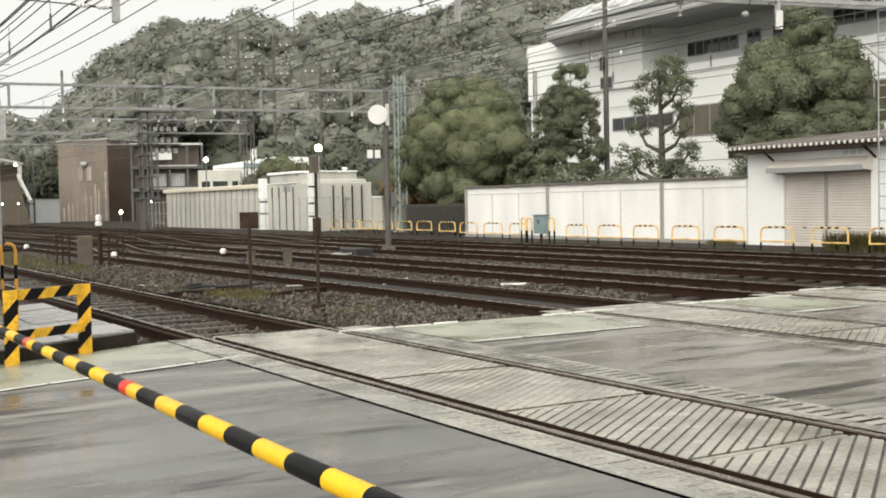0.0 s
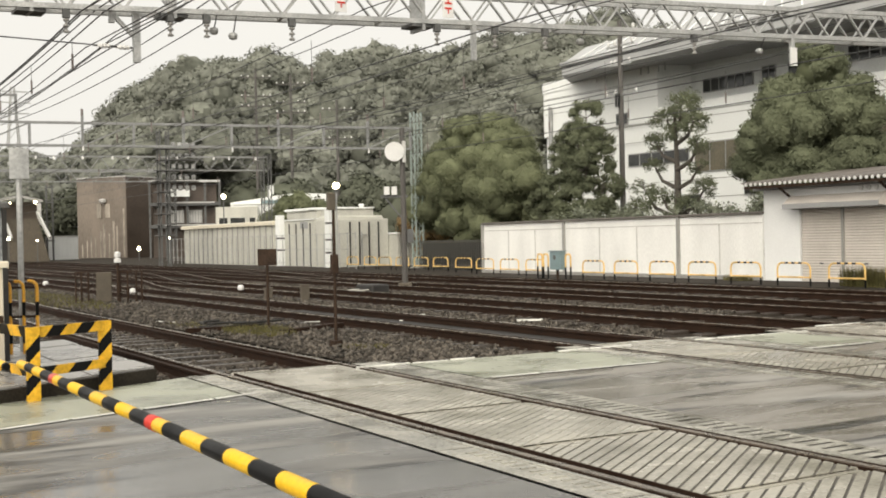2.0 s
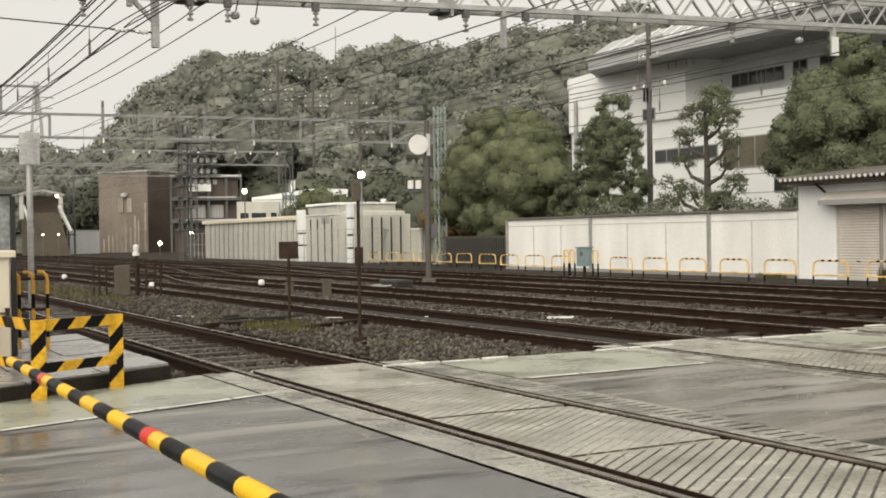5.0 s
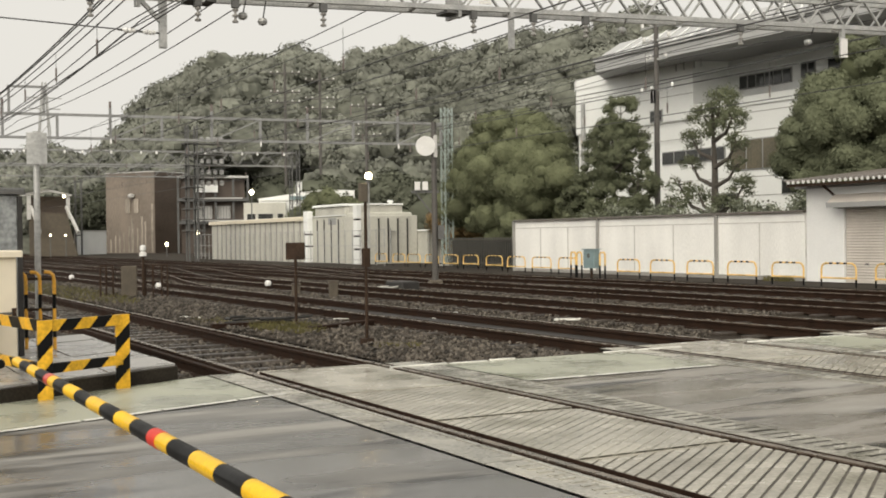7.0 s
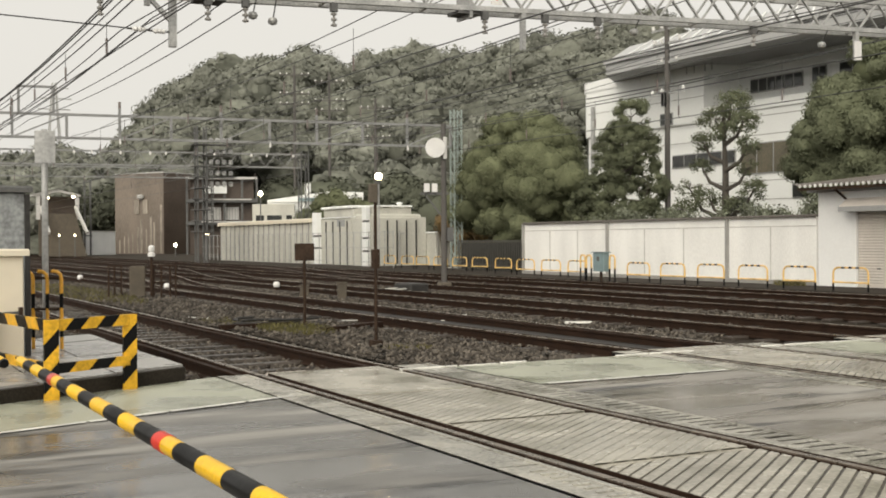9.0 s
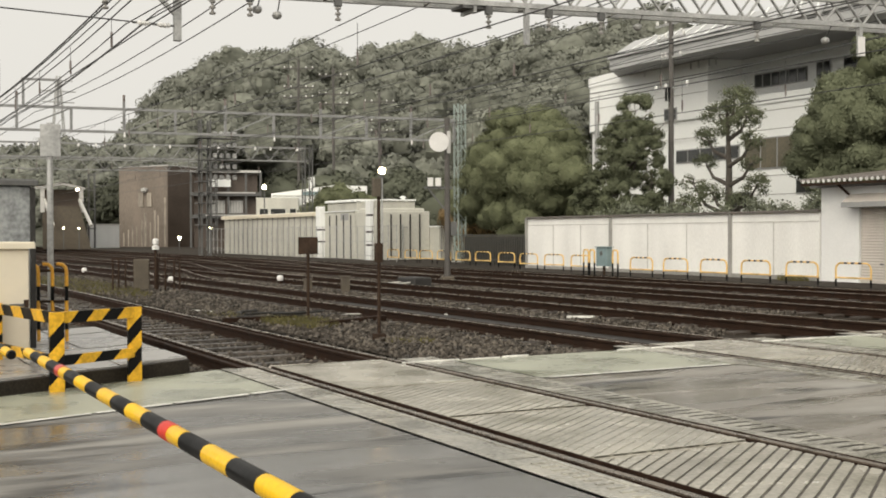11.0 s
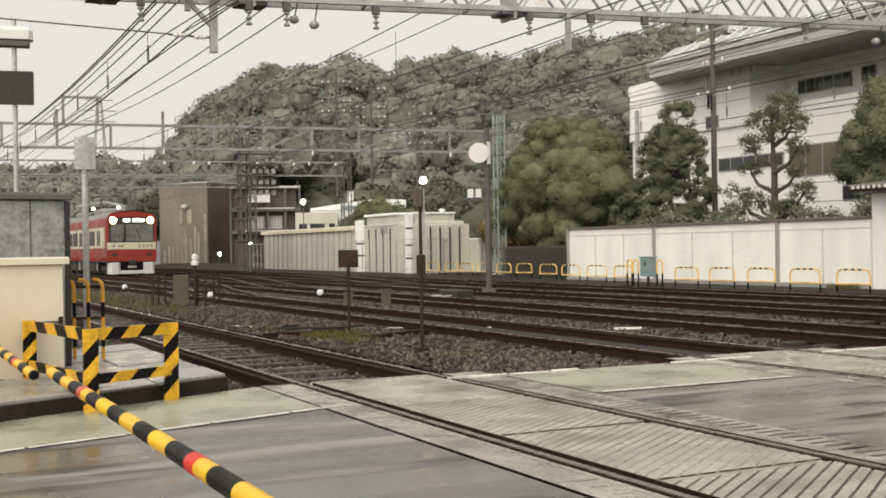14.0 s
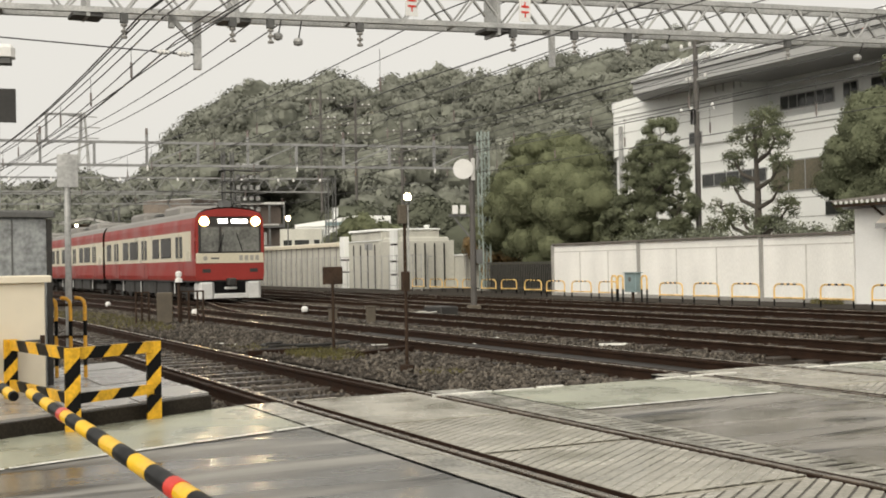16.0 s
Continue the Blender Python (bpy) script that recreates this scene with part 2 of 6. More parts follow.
M = dict(
    asphalt=wet_asphalt(),
    green=material("green_walkway_paint", (0.37, 0.38, 0.298), 0.28, scale=1.2, fine=60, bump=0.1, rough_vary=0.15, vary=0.35, gloss=0.55),
    panel=material("wet_crossing_concrete", (0.41, 0.386, 0.328), 0.22, scale=1.6, fine=28, bump=0.10, rough_vary=0.12, vary=0.28, random_tint=0.04, gloss=0.6),
    rubber=material("crossing_rubber", (0.36, 0.345, 0.30), 0.24, scale=2.2, fine=30, bump=0.2, rough_vary=0.15, vary=0.5, random_tint=0.1),
    pit=material("dark_recess", (0.03, 0.027, 0.024), 0.7, scale=4, fine=60),
    line=material("worn_white_line", (0.72, 0.71, 0.66), 0.45, scale=3, fine=60, vary=0.35),
    ground=material("dark_gravel_bed", (0.052, 0.043, 0.035), 0.9, scale=0.6, fine=16, bump=0.9, vary=0.5, gloss=0.06),
    stone=material("ballast_stone", (0.10, 0.086, 0.071), 0.65, scale=3, fine=40, vary=0.4, island=0.65, bump=0.3, gloss=0.3),
    beltleaf=material("dark_belt_leaf", (0.098, 0.104, 0.078), 0.95, scale=0.07, fine=0.35, vary=0.45, bump=0, island=0.15, gloss=0.02),
    amber=material("worn_amber_paint", (0.80, 0.40, 0.045), 0.4, scale=5, fine=50, vary=0.3, bump=0.05),
    # emissive orange ring that imitates the glare round each headlamp
    headglow=glowing("headlamp_glow_ring", (1.0, 0.50, 0.14), 2.2),
    stripdirt=material("packed_strip_dirt", (0.03, 0.026, 0.022), 0.75, scale=1.5, fine=20, vary=0.5, gloss=0.2),
    groovedirt=material("groove_dirt", (0.085, 0.075, 0.06), 0.5, scale=0.9, fine=9, vary=0.8, gloss=0.3),
    # far groove fill, paled towards the panel to paint the water's sheen
    groovesilt=material("sheen_pale_groove", (0.30, 0.285, 0.24), 0.2, scale=0.9, fine=9, vary=0.5, gloss=0.6),
    paleasphalt=wet_asphalt("worn_pale_asphalt", (0.235, 0.215, 0.188)),
    seam=material("shallow_wall_seam", (0.60, 0.585, 0.55), 0.7, vary=0.2),
    paved=material("far_paving", (0.055, 0.048, 0.041), 0.9, scale=0.6, fine=20, vary=0.4, gloss=0.05, bump=0.5),
    rail=material("brown_rail_web", (0.031, 0.018, 0.0125), 0.7, scale=5, fine=60, vary=0.4, gloss=0.08),
    railtop=material("wet_rail_head", (0.25, 0.205, 0.165), 0.26, metal=0.7, scale=5, fine=60, vary=0.35),
    sleeper=material("wet_sleeper", (0.046, 0.037, 0.03), 0.4, scale=4, fine=40, vary=0.35, random_tint=0.4, rough_vary=0.2, gloss=0.3),
    concrete=material("damp_concrete", (0.30, 0.285, 0.26), 0.5, scale=1.5, fine=50, vary=0.35),
    lid=material("wet_trough_lid", (0.36, 0.35, 0.335), 0.28, scale=1.5, fine=50, vary=0.25, rough_vary=0.12, random_tint=0.06),
    darkside=material("dark_concrete", (0.035, 0.029, 0.022), 0.7, scale=2, fine=50, vary=0.6, gloss=0.15),
    yellow=material("safety_yellow", (0.86, 0.50, 0.008), 0.38, scale=4, fine=60, vary=0.15, bump=0.04, gloss=0.4),
    wornyellow=material("worn_rail_yellow", (0.72, 0.40, 0.03), 0.45, scale=6, fine=30, vary=0.35, bump=0.06, gloss=0.3),
    orange=material("reflective_amber", (0.84, 0.56, 0.20), 0.35, scale=6, fine=60, vary=0.3, bump=0.05),
    black=material("safety_black", (0.006, 0.006, 0.006), 0.45, scale=4, fine=60, vary=0.3, bump=0.03, gloss=0.12),
    red=material("red_band", (0.62, 0.03, 0.015), 0.4, vary=0.15, bump=0.03),
    wall=material("white_painted_wall", (0.87, 0.86, 0.83), 0.6, scale=1.0, fine=30, vary=0.12, bump=0.06, stretch=(1, 1, 0.3)),
    shedwhite=material("white_shed_board", (0.88, 0.88, 0.87), 0.5, scale=0.8, fine=30, vary=0.06, bump=0.05),
    door=material("beige_steel_door", (0.62, 0.57, 0.52), 0.4, scale=1.2, fine=30, vary=0.12, bump=0.05),
    capping=material("brown_wall_capping", (0.12, 0.105, 0.092), 0.5, scale=3, fine=40),
    groove=material("grey_joint", (0.33, 0.32, 0.30), 0.7, vary=0.2),
    roofing=material("corrugated_roof", (0.16, 0.14, 0.125), 0.45, scale=2, fine=40, vary=0.3),
    galv=material("galvanised_steel", (0.45, 0.45, 0.44), 0.42, metal=0.45, scale=3, fine=25, vary=0.3, rough_vary=0.12),
    # steel of the far gantries, made paler to paint distance haze
    farsteel=material("hazed_grey_steel", (0.27, 0.272, 0.27), 0.6, scale=2, fine=20, vary=0.25, gloss=0.3),
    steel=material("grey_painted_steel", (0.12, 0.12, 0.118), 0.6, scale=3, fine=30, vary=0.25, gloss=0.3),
    greensteel=material("pale_green_steel", (0.30, 0.35, 0.325), 0.5, scale=3, fine=30, vary=0.25),
    cabinet=material("mottled_galvanised_sheet", (0.33, 0.345, 0.35), 0.42, metal=0.3, scale=7, fine=22, vary=0.45, bump=0.03),
    cream=material("cream_cabinet_paint", (0.74, 0.67, 0.54), 0.45, scale=0.8, fine=6, vary=0.05, bump=0.0),
    rust=material("rusty_iron", (0.047, 0.03, 0.021), 0.8, scale=6, fine=50, vary=0.5, gloss=0.15),
    bluebox=material("blue_grey_enamel", (0.21, 0.29, 0.30), 0.4, scale=3, fine=40, vary=0.2),
    fence=material("dark_green_fence", (0.085, 0.082, 0.072), 0.5, vary=0.3),
    wire=material("dark_cable", (0.05, 0.05, 0.05), 0.5, vary=0.2, bump=0),
    porcelain=material("white_porcelain", (0.75, 0.74, 0.72), 0.2, vary=0.08, bump=0),
    disc=material("grey_glazed_disc", (0.30, 0.29, 0.275), 0.3, vary=0.2, bump=0),
    insul=material("brown_insulator", (0.16, 0.13, 0.12), 0.3, vary=0.2, bump=0),
    pole=material("old_concrete_pole", (0.10, 0.092, 0.085), 0.7, scale=2, fine=40, vary=0.3),
    brown=material("brown_tile_facing", (0.20, 0.165, 0.135), 0.5, scale=0.35, fine=8, vary=0.35, stretch=(1, 1, 0.25)),
    brownshade=material("dark_and_shaded_brown", (0.10, 0.075, 0.06), 0.5, scale=0.5, fine=8, vary=0.3),
    streak=material("lime_streak", (0.36, 0.315, 0.265), 0.7, scale=1.4, fine=8, vary=0.6, stretch=(1, 1, 0.12)),
    bwhite=material("white_building_tile", (0.86, 0.87, 0.85), 0.5, scale=0.3, fine=12, vary=0.06, bump=0.05),
    bgrey=material("grey_metal_roof", (0.45, 0.452, 0.45), 0.5, scale=0.4, fine=15, vary=0.12, bump=0.05),
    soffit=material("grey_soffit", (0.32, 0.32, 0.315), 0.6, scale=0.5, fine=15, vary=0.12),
    glass=material("dark_window_glass", (0.04, 0.042, 0.04), 0.08, scale=0.8, fine=10, vary=0.5, bump=0.0, rough_vary=0.03),
    amberglass=material("amber_window_glass", (0.11, 0.095, 0.06), 0.1, scale=0.8, fine=10, vary=0.4, bump=0.0, rough_vary=0.03),
    bark=material("grey_bark", (0.07, 0.06, 0.05), 0.8, scale=4, fine=30, vary=0.4),
    leaf=material("camphor_leaf", (0.148, 0.16, 0.094), 0.85, scale=0.35, fine=2.5, vary=0.35, bump=0, island=0.10, gloss=0.1),
    leafdark=material("dark_evergreen_leaf", (0.145, 0.158, 0.10), 0.85, scale=0.35, fine=2.5, vary=0.35, bump=0, island=0.10, gloss=0.1),
    leafpale=material("pale_garden_leaf", (0.16, 0.175, 0.12), 0.5, scale=0.6, fine=6, vary=0.35, bump=0, island=0.5),
    leafbrown=material("autumn_leaf", (0.20, 0.13, 0.05), 0.6, scale=0.6, fine=6, vary=0.35, bump=0, island=0.4),
    # hill leaf colour lifted and greyed to paint in the distance haze
    wood=material("hazed_hill_leaf", (0.215, 0.222, 0.188), 0.95, scale=0.07, fine=0.35, vary=0.40, bump=0, island=0.10, gloss=0.02),
    # darker than the leaves: the shade inside the crowns is in this colour
    core=material("shaded_inner_foliage", (0.115, 0.125, 0.075), 0.95, scale=0.3, fine=2, vary=0.4, gloss=0.03),
    grass=material("rough_grass_blade", (0.15, 0.135, 0.055), 0.7, vary=0.3, island=0.4, bump=0, gloss=0.2),
    tan=material("weathered_tan_case", (0.10, 0.082, 0.06), 0.7, scale=4, fine=40, vary=0.35),
    store=material("grey_cream_sheet", (0.56, 0.55, 0.49), 0.55, scale=0.8, fine=20, vary=0.2, bump=0.04, stretch=(1, 1, 0.3)),
    upper=material("pale_grey_upper_wall", (0.78, 0.79, 0.78), 0.5, scale=0.5, fine=12, vary=0.08, bump=0.05),
    # cores and slope of the hill carry the same painted haze
    woodcore=material("hazed_hill_inner_crown", (0.17, 0.176, 0.146), 0.95, scale=0.08, fine=0.9, vary=0.42, bump=0, gloss=0.02),
    tred=material("train_red_paint", (0.29, 0.034, 0.028), 0.4, scale=0.6, fine=20, vary=0.2, bump=0.02, gloss=0.35),
    tcream=material("train_cream_paint", (0.60, 0.55, 0.43), 0.35, scale=0.6, fine=20, vary=0.1, bump=0.02),
    troof=material("train_grey_roof", (0.25, 0.24, 0.225), 0.6, scale=1, fine=20, vary=0.25),
    tskirt=material("train_pale_skirt", (0.58, 0.58, 0.57), 0.4, scale=1.5, fine=20, vary=0.15),
    tunder=material("train_underframe", (0.03, 0.028, 0.026), 0.6, scale=2, fine=20, vary=0.4),
    tglass=material("train_window_glass", (0.022, 0.018, 0.014), 0.2, scale=0.8, fine=10, vary=0.5, bump=0, rough_vary=0.05, gloss=0.06),
    tscreen=material("train_windscreen", (0.15, 0.152, 0.14), 0.1, scale=1.2, fine=10, vary=0.5, bump=0, rough_vary=0.03, gloss=0.4),
    sign=material("pale_sign_back", (0.55, 0.54, 0.52), 0.5, vary=0.12),
    lamp=glowing("lit_lamp", (1.0, 0.80, 0.48), 16.0),
    lampfar=glowing("far_lit_lamp", (1.0, 0.84, 0.58), 14.0),
    head=glowing("head_lamp", (1.0, 0.78, 0.46), 110.0),
    led=glowing("train_sign_lamp", (0.95, 0.97, 1.0), 5.0),
)


# ---- mesh helpers ----
class Mesh:
    """Gathers corners and faces; one mesh object in the end."""

    def __init__(self):
        self.v, self.f = [], []

    def quad(self, *pts):
        n = len(self.v)
        self.v += [tuple(p) for p in pts]
        self.f.append(tuple(range(n, n + len(pts))))
        return self

    def box(self, x0, x1, y0, y1, z0, z1, m=None, bevel=0.0):
        b = bevel
        n = len(self.v)
        if b <= 0:
            pts = [(x, y, z) for z in (z0, z1) for x, y in ((x0, y0), (x1, y0), (x1, y1), (x0, y1))]
            fs = [(3, 2, 1, 0), (4, 5, 6, 7), (0, 1, 5, 4), (1, 2, 6, 5), (2, 3, 7, 6), (3, 0, 4, 7)]
        else:
            ring = [(x0 + b, y0), (x1 - b, y0), (x1, y0 + b), (x1, y1 - b), (x1 - b, y1), (x0 + b, y1), (x0, y1 - b), (x0, y0 + b)]
            inner = [(min(max(x, x0 + b), x1 - b), min(max(y, y0 + b), y1 - b)) for x, y in ring]
            pts = [(x, y, z0) for x, y in ring] + [(x, y, z1 - b) for x, y in ring] + [(x, y, z1) for x, y in inner]
            fs = [tuple(range(7, -1, -1)), tuple(range(16, 24))]
            for k in range(8):
                j = (k + 1) % 8
                fs += [(k, j, 8 + j, 8 + k), (8 + k, 8 + j, 16 + j, 16 + k)]
        if m is not None:
            pts = [tuple(m @ Vector(p)) for p in pts]
        self.v += pts
        self.f += [tuple(n + i for i in q) for q in fs]
        return self

    def rod(self, a, b, r0, r1=None, sides=8, caps=True):
        a, b = Vector(a), Vector(b)
        r1 = r0 if r1 is None else r1
        d = (b - a).normalized()
        u = d.orthogonal().normalized()
        w = d.cross(u)
        n = len(self.v)
        for p, r in ((a, r0), (b, r1)):
            for k in range(sides):
                t = 2 * math.pi * k / sides
                self.v.append(tuple(p + u * (r * math.cos(t)) + w * (r * math.sin(t))))
        for k in range(sides):
            j = (k + 1) % sides
            self.f.append((n + k, n + j, n + sides + j, n + sides + k))
        if caps:
            self.f.append(tuple(range(n + sides - 1, n - 1, -1)))
            self.f.append(tuple(range(n + sides, n + 2 * sides)))
        return self

    def tube(self, pts, r, sides=8):
        """A bent tube through the points."""
        pts = [Vector(p) for p in pts]
        n0 = len(self.v)
        up = None
        for i, p in enumerate(pts):
            d = (pts[min(i + 1, len(pts) - 1)] - pts[max(i - 1, 0)]).normalized()
            u = d.orthogonal().normalized() if up is None else (up - d * up.dot(d)).normalized()
            up = u
            w = d.cross(u)
            for k in range(sides):
                t = 2 * math.pi * k / sides
                self.v.append(tuple(p + u * (r * math.cos(t)) + w * (r * math.sin(t))))
        for i in range(len(pts) - 1):
            for k in range(sides):
                j = (k + 1) % sides
                a = n0 + i * sides
                self.f.append((a + k, a + j, a + sides + j, a + sides + k))
        self.f.append(tuple(range(n0 + sides - 1, n0 - 1, -1)))
        e = n0 + (len(pts) - 1) * sides
        self.f.append(tuple(range(e, e + sides)))
        return self

    def bar(self, a, b, w, h):
        """A square bar from a to b."""
        a, b = Vector(a), Vector(b)
        d = b - a
        m = Matrix.Translation(a) @ d.to_track_quat("X", "Z").to_matrix().to_4x4()
        return self.box(0, d.length, -w / 2, w / 2, -h / 2, h / 2, m)

    def lathe(self, profile, centre=(0, 0, 0), sides=12, m=None):
        """Rings (radius, height) turned about the upright axis."""
        n = len(self.v)
        for r, z in profile:
            for k in range(sides):
                t = 2 * math.pi * k / sides
                p = Vector((centre[0] + r * math.cos(t), centre[1] + r * math.sin(t), centre[2] + z))
                self.v.append(tuple(m @ p if m is not None else p))
        for i in range(len(profile) - 1):
            for k in range(sides):
                j = (k + 1) % sides
                a = n + i * sides
                self.f.append((a + k, a + j, a + sides + j, a + sides + k))
        self.f.append(tuple(range(n + sides - 1, n - 1, -1)))
        e = n + (len(profile) - 1) * sides
        self.f.append(tuple(range(e, e + sides)))
        return self

    def data(self, name, mat, smooth=False):
        me = bpy.data.meshes.new(name)
        me.from_pydata(self.v, [], self.f)
        me.materials.append(mat)
        if smooth:
            me.polygons.foreach_set("use_smooth", [True] * len(me.polygons))
            me.set_sharp_from_angle(angle=radians(40))
        me.update()
        return me


def part(name, mesh, mat, parent=None, label="", smooth=False, kind=""):
    ob = new(name, mesh.data(name, mat, smooth))
    if parent is not None:
        ob.parent = parent
    return tagged(ob, label, kind=kind)


def thing(name, label, category, group="", kind="", m=None):
    ob = new(name)
    ob.empty_display_size = 0.2
    if m is not None:
        ob.matrix_world = m
    return tagged(ob, label, category, group, kind)


def share(name, me, parent, m):
    ob = new(name, me)
    ob.parent = parent
    ob.matrix_basis = m
    return ob


def raw_mesh(name, v, corners, mat, parent, smooth=False):
    """A mesh object from an array of corners and an array of equal-sided faces."""
    n, k = corners.shape
    me = bpy.data.meshes.new(name)
    me.vertices.add(len(v))
    me.vertices.foreach_set("co", v.ravel())
    me.loops.add(n * k)
    me.loops.foreach_set("vertex_index", corners.ravel())
    me.polygons.add(n)
    me.polygons.foreach_set("loop_start", np.arange(n) * k)
    if smooth:
        me.polygons.foreach_set("use_smooth", [True] * n)
    me.materials.append(mat)
    me.update(calc_edges=True)
    ob = new(name, me)
    if parent is not None:
        ob.parent = parent
    return ob


def leaf_cloud(name, crowns, count, size, mat, parent=None, seed=1, flat=0.3, clumps=26, clump=0.36, rise=0.3, body=0.86, rings=(7, 10), rough=(0.78, 1.14), near=(0.62, 0.86)):
    """Small bent leaves round many uneven boughs on crowns (x, y, z, rx, ry, rz), with gaps between the boughs."""
    rng = np.random.default_rng(seed)
    C = np.array(crowns, float)
    total = clumps * len(C)
    w = C[:, 3] * C[:, 5]
    own = rng.choice(len(C), total, p=w / w.sum())
    d = rng.normal(size=(total, 3)) + (0, 0, rise)
    d /= np.linalg.norm(d, axis=1)[:, None]
    mid = C[own, :3] + d * C[own, 3:] * rng.uniform(*near, total)[:, None]
    rad = C[own, 3:].mean(axis=1) * clump * rng.uniform(0.6, 1.35, total)
    if body:
        rows, cols = rings
        a = np.pi * (np.arange(rows) + 0.25) / (rows - 0.5)
        b = 2 * np.pi * np.arange(cols) / cols
        ball = np.stack([np.sin(a)[:, None] * np.cos(b), np.sin(a)[:, None] * np.sin(b), np.cos(a)[:, None] * np.ones(cols)], 2).reshape(-1, 3)
        q = body * rng.uniform(*rough, (total, len(ball), 1)) * rad[:, None, None]
        v = (mid[:, None, :] + ball[None] * q * (1, 1, 0.8)).reshape(-1, 3)
        face = np.array([(i * cols + k, (i + 1) * cols + k, (i + 1) * cols + (k + 1) % cols, i * cols + (k + 1) % cols) for i in range(rows - 1) for k in range(cols)])
        face = (face[None] + np.arange(total)[:, None, None] * len(ball)).reshape(-1, 4)
        raw_mesh("foliage", v, face, mat, parent, True)
    pick = rng.choice(total, count, p=rad ** 2 / (rad ** 2).sum())
    e = rng.normal(size=(count, 3)) + 0.3 * d[pick]
    e /= np.linalg.norm(e, axis=1)[:, None]
    lo = 0.75 if body else 0.1
    p = mid[pick] + e * (rad[pick] * rng.uniform(lo, 1.14, count))[:, None] * (1, 1, 0.8)
    nrm = 0.8 * e + 0.4 * d[pick] + rng.normal(scale=flat, size=(count, 3))
    nrm /= np.linalg.norm(nrm, axis=1)[:, None]
    u = np.cross(nrm, rng.normal(size=(count, 3)))
    u /= np.linalg.norm(u, axis=1)[:, None]
    t = np.cross(nrm, u)
    s = size * rng.uniform(0.6, 1.4, count)[:, None]
    corners = [p - u * s, p + t * s * 0.6 + nrm * s * 0.15, p + u * s, p - t * s * 0.6 + nrm * s * 0.15]
    v = np.stack(corners, 1).reshape(-1, 3)
    return raw_mesh(name, v, np.arange(count * 4).reshape(-1, 4), mat, parent)


def lumps(mesh, crowns, shrink=0.72):
    """Coarse lumpy bodies inside the crowns, so that they are not seen through."""
    for x, y, z, rx, ry, rz in crowns:
        n = len(mesh.v)
        rows, cols = 9, 14
        for i in range(rows + 1):
            for k in range(cols):
                a, b = math.pi * i / rows, 2 * math.pi * k / cols
                q = shrink * (1 + 0.13 * math.sin(3 * b + 4 * a + x) * math.sin(a) + 0.07 * math.sin(7 * b + 9 * a + y))
                mesh.v.append((x + rx * q * math.sin(a) * math.cos(b), y + ry * q * math.sin(a) * math.sin(b), z + rz * q * math.cos(a)))
        for i in range(rows):
            for k in range(cols):
                j = (k + 1) % cols
                mesh.f.append((n + i * cols + k, n + (i + 1) * cols + k, n + (i + 1) * cols + j, n + i * cols + j))
    return mesh


# ---- the ground and the crossing ----
BED = -0.17            # top of the ballast; rail heads and road are at 0
TRACKS = (4.80, 9.75, 13.50, 17.55, 21.50)
GAUGE = 0.75


def build_ground():
    g = Mesh()
    g.quad((-2500, -2500, BED - 0.02), (2500, -2500, BED - 0.02), (2500, 2500, BED - 0.02), (-2500, 2500, BED - 0.02))
    part("ground", g, M["ground"], label="dark wet gravel bed of the rail yard", kind="structure")
    p = Mesh()
    p.box(22.95, 60, 8.0, 150, BED - 0.01, -0.005)
    part("pavement", p, M["paved"], label="grey damp paving along the yard wall", kind="structure")


def far_edge(x):
    """The far edge of the road, which bends a little at the near track."""
    if x < 3.9:
        return 10.63 + 0.46 * (x - 1.43)
    return 11.7 if any(abs(x - c) < 0.68 for c in TRACKS) else 11.22


def line_edge(x):
    """The white line between the walkway strip and the carriageway."""
    return 9.05 + 0.32 * (x - 1.21) if x < 3.9 else 9.45


def build_road():
    road = thing("road", "wet grey asphalt road over the level crossing", "road", kind="structure")
    lanes = ((-14.0, 3.595), (6.105, 8.55), (11.055, 12.29), (14.81, 16.34), (18.86, 20.2), (22.8, 40.0))
    for a, b in lanes:
        s = Mesh()
        n = 10
        for i in range(n):
            x0, x1 = a + (b - a) * i / n, a + (b - a) * (i + 1) / n
            y0, y1 = line_edge(x0), line_edge(x1)
            z0, z1 = -0.006, -0.006
            s.quad((x0, -14, z0), (x1, -14, z1), (x1, y1, z1), (x0, y0, z0))
            s.quad((x0, y0, z0), (x1, y1, z1), (x1, y1, -0.2), (x0, y0, -0.2))
        s.quad((a, -14, -0.2), (a, -14, -0.006), (a, line_edge(a), -0.006), (a, line_edge(a), -0.2))
        s.quad((b, -14, -0.2), (b, -14, -0.006), (b, line_edge(b), -0.006), (b, line_edge(b), -0.2))
        part("carriageway", s, M["asphalt" if a < 0 else "paleasphalt"], road, "" if a < 0 else "paler worn asphalt between the tracks")
        w = Mesh()
        for i in range(n):
            x0, x1 = a + (b - a) * i / n, a + (b - a) * (i + 1) / n
            if b > 30 or a < -10 and x0 < -1.0:
                continue
            p = [(x0, line_edge(x0)), (x1, line_edge(x1)), (x1, far_edge(x1)), (x0, far_edge(x0))]
            w.quad(*[(x, y, 0.0) for x, y in p])
            w.quad((p[3][0], p[3][1], 0.0), (p[2][0], p[2][1], 0.0), (p[2][0], p[2][1], -0.17), (p[3][0], p[3][1], -0.17))
        if w.f:
            part("walkway", w, M["green"], road, "worn green painted walkway strip")
    # white edge lines, in worn lengths
    rng = random.Random(5)
    x = -0.9
    while x < 22.0:
        step = rng.uniform(0.5, 0.75)
        if not any(c - 1.2 < x + step / 2 < c + 1.35 for c in TRACKS) or rng.random() < 0.0:
            w = 0.04
            l = Mesh()
